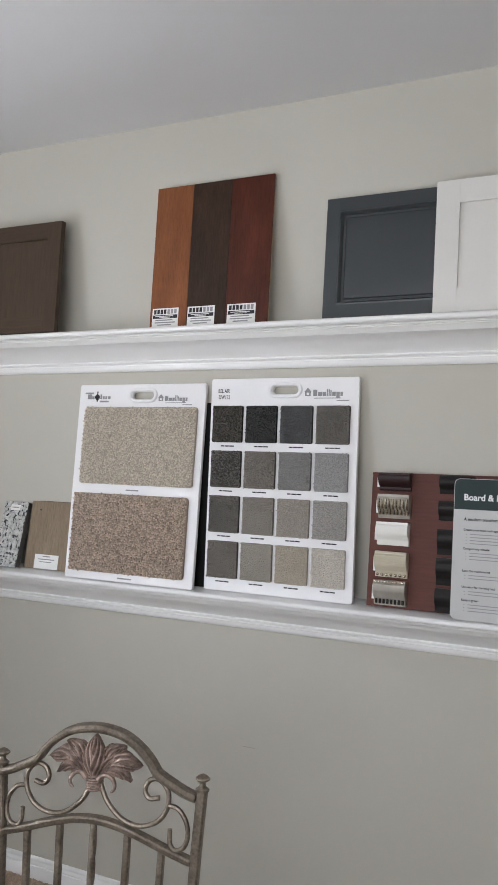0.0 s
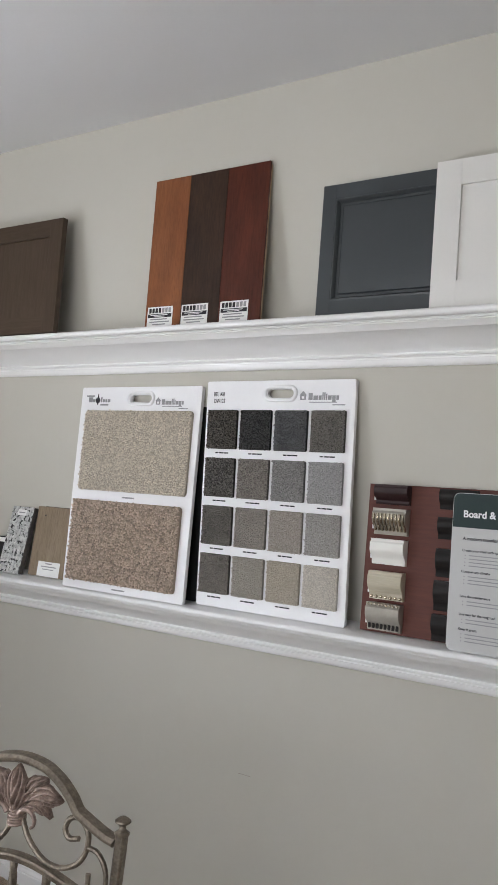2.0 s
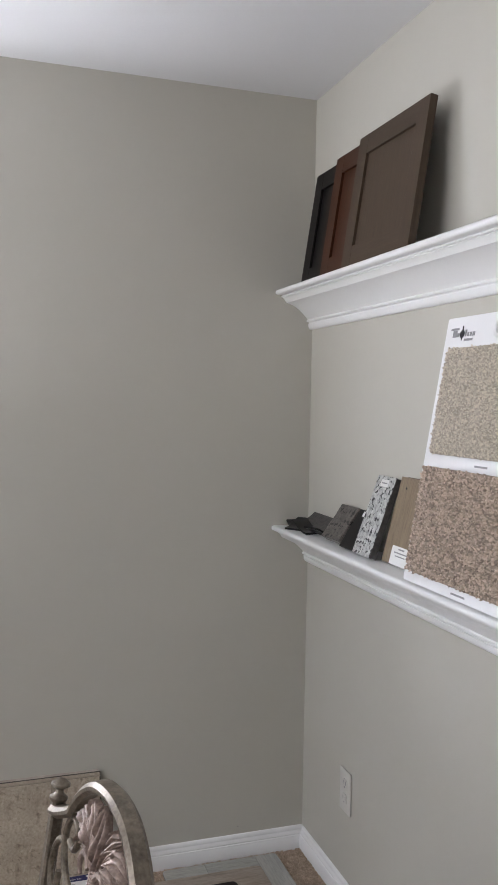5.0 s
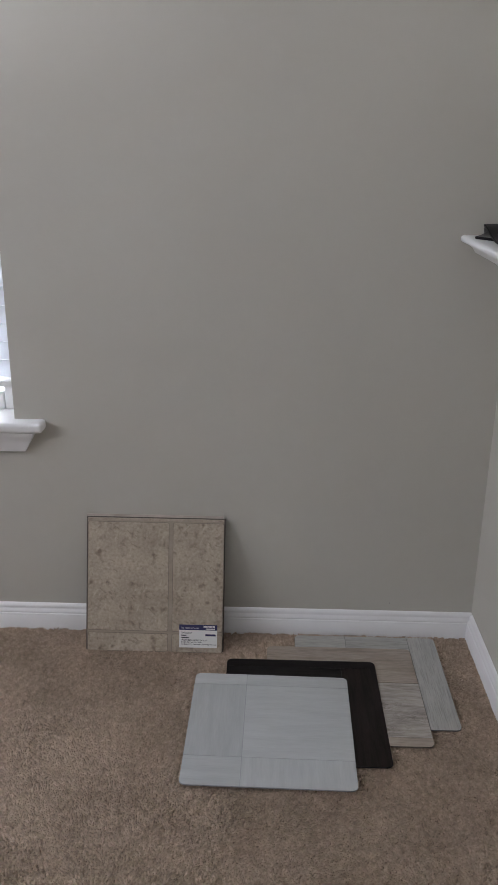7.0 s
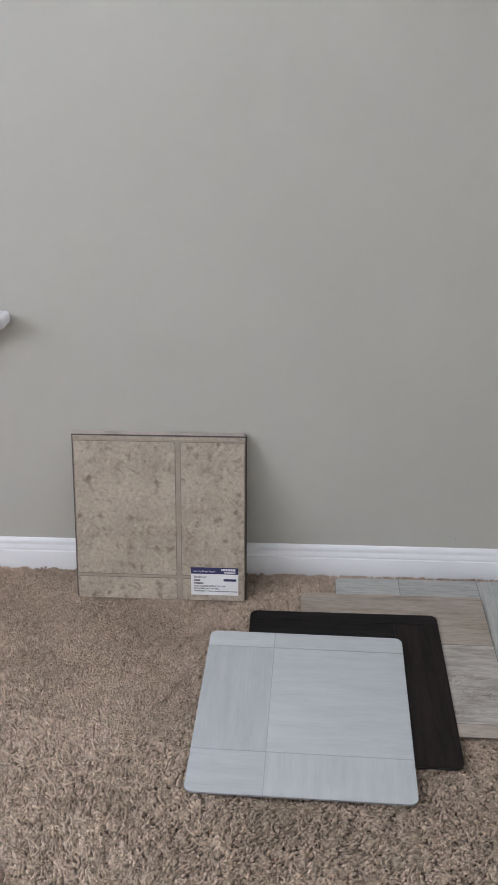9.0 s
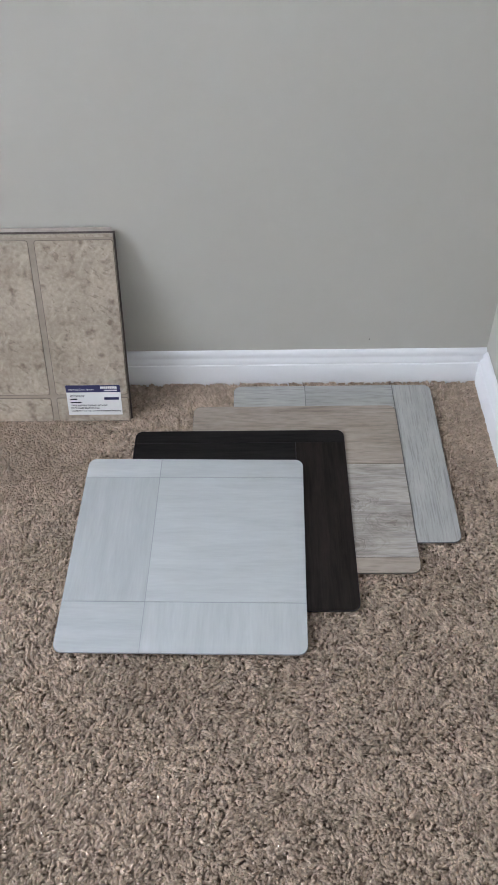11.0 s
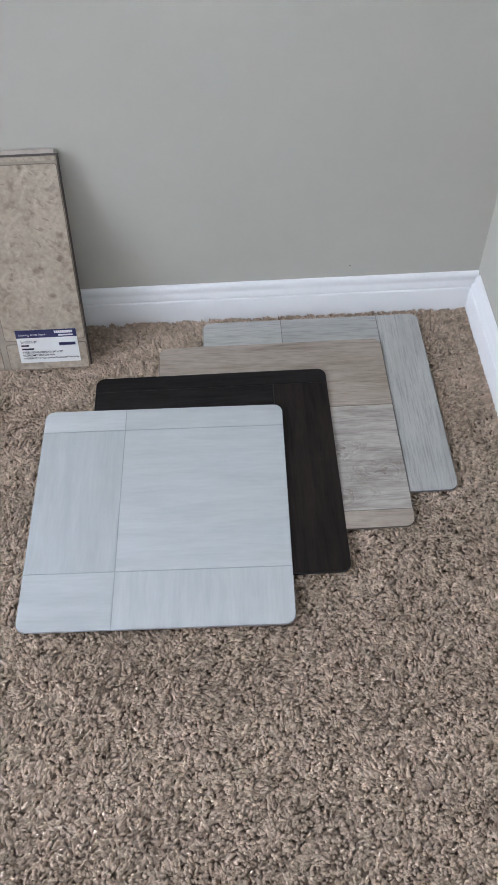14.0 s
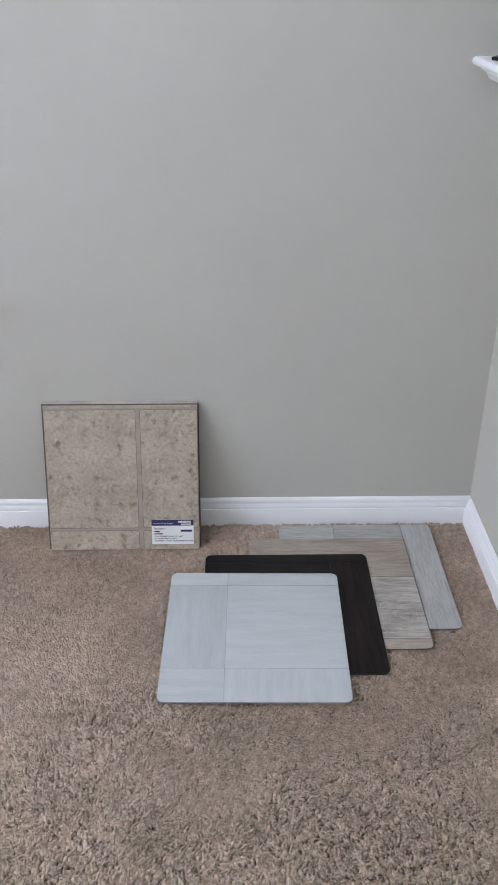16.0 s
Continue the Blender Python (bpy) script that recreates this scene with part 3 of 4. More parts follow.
for x0, x1, c1, c2, lab in PLANKS:
    pl = part("plank", box(x0, x1, 0, 0.0065, 0, 0.417, 0.0008), grain("plank_" + lab.split()[0], dim(c1, 0.75), dim(c1, 1.25), c2, "z", knots=1.6, lines=17, rough=0.34, spec=0.25, spread=0.0, contrast=0.5), floor_panel, lab)
    lx = x0 + (0.008 if x0 == 0 else 0.004 if x0 < 0.2 else 0.006)
    st = part("sticker", box(lx, lx + 0.088, -0.0008, -0.0002, -0.0, 0.056), PAPER, pl, "white paper sticker with a black band")
    bars([(lx + 0.003, lx + 0.085, 0.026, 0.036)], INK, pl, y=-0.0016, name="black_band")
    bars([(lx + 0.006 + i * 0.0112, lx + 0.0142 + i * 0.0112, 0.039, 0.052) for i in range(4)], INK, pl, y=-0.0016, name="logo_block")
    bars([(lx + 0.0515 + i * 0.0112, lx + 0.0595 + i * 0.0112, 0.039, 0.052) for i in range(3)], GREYINK, pl, y=-0.0016, name="logo_block")
    bars([(lx + 0.012, lx + 0.07, 0.0195, 0.0225), (lx + 0.010, lx + 0.078, 0.0125, 0.0155), (lx + 0.02, lx + 0.066, 0.0055, 0.0085)], GREYINK, pl, y=-0.0016)
    bars([(lx + 0.012, lx + 0.072, 0.0315, 0.0335), (lx + 0.025, lx + 0.062, 0.028, 0.0295)], LETTERWHITE, pl, y=-0.0022, name="white_print")

# ---- carpet sample boards ----
rng = np.random.default_rng(5)


def swatch(parent, x, z, w, h, colour, spacing, label, speck=0.35, tall=0.006, thick=0.007):
    c = np.array(colour)
    m = mat("yarn_" + label.split()[0], tuple(np.minimum(c * 1.15, 0.9)), tuple(np.minimum(c * (2.3 - 1.3 * min(0.42, c[0]) / 0.42), 0.92)), scale=40, fine=250, finemix=0.4, rough=0.95, bump=0, island=speck, spec=0.1, sheen=0.1)
    round_ = 0.010 if w > 0.2 else 0.004
    bm = slab(rounded(w, h, round_, 3, x, z), -thick, -0.0004)
    base = bpy.data.meshes.new("pad")
    bmesh.ops.recalc_face_normals(bm, faces=bm.faces[:])
    bm.to_mesh(base)
    bm.free()
    # pad colour is darkened for the shade between tufts and along the sides
    base.materials.append(mat("pad_" + label.split()[0], tuple(c * (0.30 + 1.1 * min(0.42, c[0]))), tuple(c * (0.42 + 1.1 * min(0.42, c[0]))), scale=60, rough=0.95, bump=0.3, spec=0.1))
    pad = part("carpet_swatch", base, None, parent, label)
    nx, nz = int(w / spacing), int(h / spacing)
    gx, gz = np.meshgrid(np.arange(nx) + 0.5, np.arange(nz) + 0.5)
    pos = np.stack((x + gx.ravel() * w / nx, np.full(gx.size, -thick * 0.7), z + gz.ravel() * h / nz), 1)
    pos[:, 0] += rng.normal(0, spacing * 0.3, len(pos))
    pos[:, 2] += rng.normal(0, spacing * 0.3, len(pos))
    pos[:, 0] = np.clip(pos[:, 0], x + spacing * 0.95, x + w - spacing * 0.95)
    pos[:, 2] = np.clip(pos[:, 2], z + spacing * 0.95, z + h - spacing * 0.95)
    cx = np.maximum(np.abs(pos[:, 0] - x - w / 2) - w / 2 + round_, 0)
    cz = np.maximum(np.abs(pos[:, 2] - z - h / 2) - h / 2 + round_, 0)
    pos = pos[np.hypot(cx, cz) < round_ - spacing * 0.5]
    tagged(part("yarn_face", tuft_mesh("yarn_face", pos, spacing * (1.30 + 0.45 * c[0]), tall, np.zeros((len(pos), 2)), rng, m, True, 0.28), None, pad), kind="stuff")
    return pad


def sample_board(x, w, h, label, lean=6.0, ahead=0.004):
    ob = leaning("carpet_sample_board", x, w, h, 0.012, lean, LOW, label, "carpet sample", "carpet sample boards", ahead=ahead)
    hx, hz, k = w * 0.52, h - 0.034, 5
    hole = rounded(0.078, 0.022, 0.0108, k, hx - 0.039, hz - 0.011)
    part("board", slab(rounded(w, h, 0.006, k), 0, 0.012, hole=hole), PLASTIC_WHITE, ob)
    ring = rounded(0.093, 0.034, 0.0165, k, hx - 0.0465, hz - 0.017)
    part("handle_rim", sweep([Vector((p, -0.0006, q)) for p, q in ring + ring[:1]], ring_section(0.0052, 10)), PLASTIC_WHITE, ob, "raised oval carrying-handle rim", smooth=True)
    return ob


def house_mark(ob, x, z, k=1.0):
    bm = slab([(x, z), (x + 0.016 * k, z), (x + 0.016 * k, z + 0.011 * k), (x + 0.018 * k, z + 0.011 * k), (x + 0.008 * k, z + 0.022 * k), (x - 0.002 * k, z + 0.011 * k), (x, z + 0.011 * k)], -0.0014, -0.0008)
    part("logo_house", bm, GREYINK, ob)
    bars([(x + 0.005 * k, x + 0.0115 * k, z + 0.003 * k, z + 0.009 * k)], PLASTIC_WHITE, ob, y=-0.002, name="logo_window")
    rows = [(x + 0.023 * k, x + 0.0340 * k, z, z + 0.0165 * k)]
    for q, wide, low_, high_ in ((0.0365, 0.012, 0, 0.0105), (0.0505, 0.008, 0, 0.0105), (0.0605, 0.003, 0, 0.018), (0.0655, 0.003, 0, 0.018), (0.0705, 0.003, 0, 0.0145), (0.0755, 0.0095, 0, 0.0105), (0.0870, 0.009, -0.0045, 0.0105), (0.0980, 0.0065, 0, 0.0105)):
        rows.append((x + q * k, x + (q + wide) * k, z + low_ * k, z + high_ * k))
    bars(rows, GREYINK, ob, name="logo_strip")
    bars([(x + 0.026 * k, x + 0.10 * k, z - 0.0065 * k, z - 0.0045 * k), (x + 0.088 * k, x + 0.122 * k, z - 0.013 * k, z - 0.0105 * k)], GREYINK, ob)


b0 = leaning("black_sample_board", 1.20, 0.21, 0.535, 0.003, 6.0, LOW, "black board standing behind the carpet sample boards", "sample board")
part("board", box(0, 0.21, 0, 0.003, 0, 0.535, 0.001), mat("black_board", (0.010, 0.010, 0.010), (0.016, 0.016, 0.016), rough=0.7, spec=0.2), b0)
b1 = sample_board(0.853, 0.452, 0.596, "white carpet sample board with two large beige swatches", 9.6, 0.002)
swatch(b1, 0.029, 0.289, 0.402, 0.236, (0.54, 0.485, 0.405), 0.0031, "greige-beige twist pile carpet swatch", 0.32, 0.008)
swatch(b1, 0.017, 0.024, 0.405, 0.236, (0.43, 0.345, 0.28), 0.0040, "almond-brown shaggy carpet swatch", 0.45, 0.0105)
house_mark(b1, 0.292, 0.544, 0.95)
bars([(0.020, 0.052, 0.567, 0.572), (0.030 , 0.046, 0.551, 0.566), (0.047, 0.056, 0.551, 0.560), (0.078, 0.084, 0.551, 0.566), (0.087, 0.094, 0.551, 0.560), (0.097, 0.104, 0.551, 0.560), (0.107, 0.116, 0.551, 0.560), (0.078, 0.110, 0.541, 0.546)], GREYINK, b1, name="logo_strip")
part("logo_dot", slab(arc(0.067, 0.557, 0.009, 0, 330, 11), -0.0014, -0.0008), INK, b1)
bars([(0.065, 0.069, 0.543, 0.575)], INK, b1, name="logo_stem")
bars([(0.200, 0.245, 0.2715, 0.2755), (0.195, 0.245, 0.0085, 0.0125)], GREYINK, b1)

b2 = sample_board(1.325, 0.447, 0.603, "white carpet sample board with sixteen small swatches")
text("BEL AIR", 0.0155, 0.022, 0.563, INK, b2, wide=0.72, bold=0.0002)
text("DW122", 0.0155, 0.024, 0.545, INK, b2, wide=0.72, bold=0.0002)
house_mark(b2, 0.292, 0.552, 1.05)
YARN = (((0.060, 0.055, 0.048), (0.036, 0.036, 0.036), (0.085, 0.086, 0.089), (0.135, 0.127, 0.115)),
        ((0.085, 0.080, 0.074), (0.19, 0.173, 0.155), (0.24, 0.234, 0.228), (0.35, 0.345, 0.34)),
        ((0.125, 0.117, 0.105), (0.26, 0.237, 0.213), (0.37, 0.336, 0.30), (0.37, 0.355, 0.335)),
        ((0.165, 0.151, 0.134), (0.35, 0.325, 0.285), (0.46, 0.415, 0.345), (0.60, 0.56, 0.50)))
SHADE = (("charcoal", "black", "slate-grey", "pewter-grey"), ("flecked-charcoal", "brown-grey", "mid-grey", "silver-grey"),
         ("dark-taupe", "warm-grey", "pale-taupe", "light-grey"), ("taupe", "sand", "light-beige", "cream"))
for r in range(4):
    for c in range(4):
        x, z = 0.011 + c * 0.1065, 0.421 - r * 0.1282
        swatch(b2, x, z, 0.095, 0.104, YARN[r][c], 0.0025, SHADE[r][c] + " carpet swatch", 0.75 if r + c < 2 else max(0.16, 0.40 - 0.6 * YARN[r][c][0]), 0.0068)
        bars([(x + 0.026, x + 0.036, z - 0.0122, z - 0.0088), (x + 0.0385, x + 0.052, z - 0.0122, z - 0.0088), (x + 0.0535, x + 0.068, z - 0.0122, z - 0.0088)], INK, b2)

# ---- moulding sample board ----
mb = leaning("moulding_sample_board", 1.808, 0.325, 0.350, 0.012, 9.5, LOW, "red-brown board with two rows of moulding samples", "moulding sample")
part("board", box(0, 0.325, 0, 0.012, 0, 0.350, 0.001), wood("red_stained_board", (0.078, 0.020, 0.013), (0.118, 0.032, 0.020), "x", rough=0.5, coat=0.0), mb)
PIECE = {"espresso": wood("dark_cherry_moulding", (0.020, 0.009, 0.010), (0.034, 0.014, 0.014), "x"), "silver": mat("silvered_moulding", (0.36, 0.31, 0.24), (0.72, 0.65, 0.54), scale=30, rough=0.22, metal=0.9, bump=0.1),
         "white": mat("white_moulding", (0.78, 0.77, 0.72), (0.82, 0.81, 0.77), scale=8, rough=0.45), "champagne": wood("champagne_moulding", (0.42, 0.38, 0.28), (0.56, 0.51, 0.40), "x", rough=0.35),
         "pewter": mat("pewter_moulding", (0.30, 0.28, 0.24), (0.42, 0.39, 0.34), scale=20, rough=0.4, metal=0.4), "black": wood("black_moulding", (0.010, 0.009, 0.009), (0.020, 0.017, 0.016), "x", rough=0.42, spec=0.2)}
OGEE = [(0.0, 0.0), (-0.010, 0.0), (-0.012, 0.004), (-0.012, 0.012), (-0.017, 0.018), (-0.026, 0.026), (-0.030, 0.036), (-0.030, 0.050), (-0.026, 0.054), (-0.026, 0.060), (0.0, 0.060)]


def moulding(x, z, w, h, key, label, trim="", deep=1.0):
    """One short length of crown moulding glued across the board, with beads, rope or flutes where it has them."""
    k = h / 0.060
    pc = part("moulding_piece", prism([(y * deep, z + q * k) for y, q in OGEE], x, x + w), PIECE["pewter" if trim == "flutes" else key], mb, label, smooth=True)
    if trim == "flutes":
        for i in range(9):
            line = smooth_line([(x + 0.005 + i * (w - 0.01) / 8, y, z + q * k) for y, q in ((-0.014, 0.010), (-0.019, 0.018), (-0.028, 0.027), (-0.032, 0.037), (-0.031, 0.048))], 3)
            part("flute", sweep(line, ring_section(0.0036, 8), up=Vector((1, 0, 0))), PIECE[key], pc, smooth=True)
    if trim == "beads":
        for i in range(7):
            bm = bmesh.new()
            bmesh.ops.create_icosphere(bm, subdivisions=2, radius=0.0042, matrix=Matrix.Translation((x + 0.006 + i * (w - 0.012) / 6, -0.012, z + 0.006)))
            part("bead", bm, PIECE["silver"], pc, smooth=True)
    if trim == "rope":
        for i in range(9):
            part("rope_strand", box(-0.0035, 0.0035, -0.003, 0.003, -0.0018, 0.0018, 0.001), PIECE["silver"], pc).matrix_local = pose(x + 0.006 + i * (w - 0.012) / 8, -0.028, z + 0.057 * k, 0, 35, 0)
        for i in range(8):
            part("dentil", box(-0.0028, 0.0028, -0.004, 0.003, -0.006, 0.006, 0.001), PIECE["black"], pc).matrix_local = pose(x + 0.007 + i * (w - 0.014) / 7, -0.013, z + 0.010, 0, 0, 0)
    if deep > 0.9:
        part("tag", box(x - 0.010, x + 0.002, -0.0012, -0.0004, z + h * 0.2, z + h * 0.75), PAPER, pc, "small paper tag")
    return pc


for z, h, key, lab, trim in ((0.302, 0.046, "espresso", "dark cherry crown moulding piece", ""), (0.230, 0.062, "silver", "silvered fluted moulding piece", "flutes"), (0.160, 0.060, "white", "white crown moulding piece", ""),
                             (0.078, 0.066, "champagne", "champagne crown moulding piece with beads", "beads"), (0.006, 0.064, "pewter", "pewter moulding piece with rope edge", "rope")):
    moulding(0.024, z, 0.084, h, key, lab, trim)
for z, h in ((0.300, 0.046), (0.232, 0.050), (0.146, 0.064), (0.070, 0.068), (0.002, 0.060)):
    moulding(0.182, z, 0.088, h, "black", "black-brown crown moulding piece", deep=0.62)

# ---- siding information card ----
card = leaning("siding_sample_card", 2.036, 0.27, 0.346, 0.006, 8.0, LOW, "pale grey siding card with a dark green heading", "sample card", ahead=0.056)
part("card", slab(rounded(0.27, 0.346, 0.014, 5), 0, 0.006, bevel=0.0008), CARD, card)
part("heading_band", slab([(0.0012, 0.270)] + [(0.2688, 0.270)] + [(x, z) for x, z in rounded(0.2676, 0.3448, 0.0135, 5, 0.0012, 0) if z > 0.3], -0.0006, -0.0001), GREENBAND, card)
text("Board & Batten", 0.0215, 0.024, 0.293, LETTERWHITE, card, bold=0.0006)
text("A modern transformation", 0.0102, 0.026, 0.243, INK, card, bold=0.0003)
for z, words, n in ((0.218, "Create your ideal curb appeal", 4), (0.172, "Conquer any climate", 3), (0.118, "Lose the maintenance, gain the weekend"[:20] , 2), (0.079, "Live easy for the long haul", 2), (0.047, "Keep it green", 3)):
    text(words, 0.0076, 0.026, z, INK, card, bold=0.0002)
    rows = []
    for i in range(n):
        zz = z - 0.0095 - i * 0.0075
        rows += [(0.032, 0.0345, zz, zz + 0.002), (0.042, 0.13 + 0.05 * ((i * 37 + n) % 3) / 2, zz, zz + 0.0022)]
    bars(rows, GREYINK, card)

# ---- stone and tile samples at the corner end of the lower shelf ----
GRANITE = mat("white_speckled_granite", (0.16, 0.165, 0.165), (0.80, 0.81, 0.78), scale=75, fine=240, finemix=0.35, rough=0.3, bump=0.02, spots=((0.02, 0.02, 0.022), 85, 0.56))
GRANITE2 = mat("dark_grey_granite", (0.03, 0.026, 0.024), (0.21, 0.19, 0.175), scale=70, fine=260, finemix=0.5, rough=0.3, bump=0.05, spots=((0.01, 0.01, 0.01), 60, 0.58))
BLACKSTONE = mat("black_polished_stone", (0.006, 0.006, 0.007), (0.013, 0.012, 0.013), scale=90, rough=0.3, bump=0.02, spec=0.3)
ROUGHEDGE = mat("rough_stone_edge", (0.05, 0.048, 0.045), (0.11, 0.10, 0.095), scale=90, rough=0.8, bump=0.5, bumpscale=400)
tile = leaning("wood_look_tile", 0.645, 0.182, 0.218, 0.009, 14, LOW, "tan wood-look tile sample with a white paper label", "tile sample")
part("tile", box(0, 0.182, 0, 0.009, 0, 0.218, 0.0012), grain("tan_wood_tile", (0.14, 0.10, 0.066), (0.20, 0.148, 0.10), (0.31, 0.24, 0.165), "z", knots=1.2, lines=9, rough=0.4, spread=0.0, contrast=0.2), tile)
part("hole", lathe([(0.003, 0), (0.003, 0.0006)], 10), INK, tile).matrix_local = pose(0.038, -0.0003, 0.190, 90)
part("label", box(0.040, 0.135, -0.0009, -0.0002, 0.001, 0.047), PAPER, tile, "white paper label")
bars([(0.072, 0.1, 0.039, 0.0425), (0.055, 0.12, 0.030, 0.033), (0.062, 0.11, 0.022, 0.0245)], GREYINK, tile, y=-0.0016)
back = leaning("brown_tile", 0.675, 0.165, 0.219, 0.009, 11, LOW, "dark brown tile behind a tan wood-look tile", "tile sample")
back.matrix_world = pose(0.675, -0.066, LOW + 0.002, -13)
part("tile", box(0, 0.165, 0, 0.006, 0, 0.219, 0.001), wood("brown_tile_face", (0.05, 0.035, 0.025), (0.09, 0.065, 0.048), "z", rough=0.5), back)
gr = leaning("granite_sample", 0.536, 0.098, 0.215, 0.019, 20, LOW, "white granite slab sample with black specks", "stone sample")
part("slab", box(0, 0.098, 0, 0.019, 0, 0.215, 0.0015), GRANITE, gr)
part("rough_edge", box(0.0982, 0.0995, 0.001, 0.018, 0.002, 0.213), ROUGHEDGE, gr, "dark sawn edge")
part("label", box(0.030, 0.068, -0.0009, -0.0002, 0.186, 0.205), PAPER, gr, "white paper label")
bars([(0.035, 0.063, 0.194, 0.197)], GREYINK, gr, y=-0.0016)
bk = leaning("black_stone_sample", 0.443, 0.088, 0.118, 0.012, 33, LOW, "black polished stone sample with a white label", "stone sample", ahead=0.012)
part("slab", box(0, 0.088, 0, 0.012, 0, 0.118, 0.0015), BLACKSTONE, bk)
part("label", box(0.030, 0.080, -0.0009, -0.0002, 0.098, 0.113), PAPER, bk, "white paper label")
dg = leaning("dark_granite_sample", 0.318, 0.105, 0.112, 0.024, 36, LOW, "dark grey granite block with chipped edges", "stone sample", turn=3)
bm = box(0, 0.105, 0, 0.024, 0, 0.112, 0.003)
bmesh.ops.subdivide_edges(bm, edges=bm.edges[:], cuts=2, use_grid_fill=True)
for v in bm.verts:
    v.co += Vector(noise.noise_vector(v.co * 60)) * 0.0012
part("block", bm, GRANITE2, dg)
low = leaning("grey_stone_chip", 0.085, 0.18, 0.066, 0.012, 52, LOW, "thin grey-brown stone piece resting against the wall", "stone sample")
part("slab", box(0, 0.18, 0, 0.012, 0, 0.066, 0.002), ROUGHEDGE, low)


def chip(m, w, d, h, label):
    """A dark glossy sample chip with a curled end."""
    ob = thing("countertop_chip", m, label, "sample chip", "dark sample chips")
    line = [Vector((0, -d * 0.5, 0.0)), Vector((0, -d * 0.25, h * 0.1)), Vector((0, 0.0, h * 0.35)), Vector((0, d * 0.3, h * 0.8)), Vector((0, d * 0.5, h))]
    part("chip", sweep(smooth_line(line, 4), bar_section(w, 0.006, 0.0015), up=Vector((0, 0, 1))), BLACKSTONE, ob, smooth=True)
    return ob


chip(pose(0.105, -0.075, LOW + 0.0035, 0, 0, 35), 0.062, 0.075, 0.026, "glossy black curled sample chip on the shelf")
chip(pose(0.175, -0.082, LOW + 0.0035, 0, 0, 100), 0.055, 0.085, 0.030, "glossy black curled sample chip on the shelf")
chip(pose(0.235, -0.068, LOW + 0.0035, 0, 0, 200), 0.06, 0.06, 0.022, "glossy black curled sample chip beside the stones")
chip(pose(0.045, -0.065, LOW + 0.0035, 0, 0, 80), 0.05, 0.07, 0.012, "glossy black flat sample chip at the shelf end")

# ---- wall outlet ----
outlet = thing("wall_outlet", pose(0.346, WALLY, 0.335), "almond duplex electrical outlet on the wall", "outlet")
ALMOND = mat("light_almond_plastic", (0.58, 0.565, 0.52), (0.62, 0.60, 0.555), scale=10, rough=0.4, bump=0)
part("cover_plate", box(-0.036, 0.036, -0.006, -0.0005, -0.063, 0.063, 0.0025), ALMOND, outlet, smooth=True)
for z in (0.022, -0.022):
    part("socket", slab(rounded(0.034, 0.030, 0.012, 4, -0.017, z - 0.015), -0.0078, -0.0062), ALMOND, outlet)
    bars([(-0.0085, -0.0065, z - 0.002, z + 0.008), (0.0065, 0.0085, z - 0.002, z + 0.008), (-0.002, 0.002, z - 0.011, z - 0.007)], GREYINK, outlet, y=-0.0084, name="slot")

# ---- wrought metal chair ----
chair = thing("metal_chair", pose(1.5525, -0.8965, 0, 0, 0, 9.35), "bronze wrought-metal chair with a leaf ornament on its back", "chair")
MID, LEAN = 0.2085, 0.17


def cp(s, z, out=0.0):
    """A point of the chair's back: s across from its one post, z height."""
    return Vector((s - 0.2123, (z - 0.927) * LEAN + out, z))


def both(pts):
    return [[cp(s, z) for s, z in pts], [cp(2 * MID - s, z) for s, z in pts]]


for sgn, top_s in ((1, 0.004), (-1, 0.4215)):
    pts = [cp(top_s + sgn * 0.020, 0.46), cp(top_s + sgn * 0.009, 0.75), cp(top_s, 0.905)]
    post = part("post", sweep(smooth_line(pts, 5), bar_section(0.018, 0.018, 0.003)), IRON, chair)
    fin = part("finial", lathe([(0.0115, 0), (0.013, 0.002), (0.013, 0.005), (0.009, 0.008), (0.0075, 0.009), (0.0055, 0.012), (0.0055, 0.016), (0.010, 0.0185), (0.0138, 0.0215), (0.0134, 0.0245), (0.0085, 0.0285), (0.0035, 0.031), (0.001, 0.0315)]), IRON, post, "turned finial", smooth=True)
    fin.matrix_local = Matrix.Translation(cp(top_s, 0.9045)) @ pose(0, 0, 0, -9.6)
arch = [(0.006, 0.893), (0.028, 0.899), (0.055, 0.911), (0.080, 0.9235), (0.088, 0.931), (0.100, 0.947), (0.125, 0.969), (0.160, 0.987), (MID, 0.994)]
arch += [(2 * MID - s, z) for s, z in arch[-2::-1]]
part("top_rail", sweep(smooth_line([cp(*q) for q in arch], 4), bar_section(0.0145, 0.028, 0.005)), IRON, chair, smooth=True)
rail = [(0.012, 0.782), (0.06, 0.795), (0.11, 0.811), (0.16, 0.824), (MID, 0.829)]
rail += [(2 * MID - s, z) for s, z in rail[-2::-1]]
part("middle_rail", sweep(smooth_line([cp(*q) for q in rail], 4), bar_section(0.013, 0.020, 0.003)), IRON, chair, smooth=True)
for i, (s, z) in enumerate(((0.069, 0.797), (0.138, 0.817), (MID, 0.827), (0.279, 0.817), (0.348, 0.797))):
    b = MID + (s - MID) * 0.93
    line = [cp(b, 0.47).lerp(cp(s, z), k / 90) for k in range(91)]
    part("spindle", sweep(line, bar_section(0.0125, 0.0125, 0.002), twist=11.0 if i == 2 else 0.0), IRON, chair, "twisted middle spindle" if i == 2 else "")
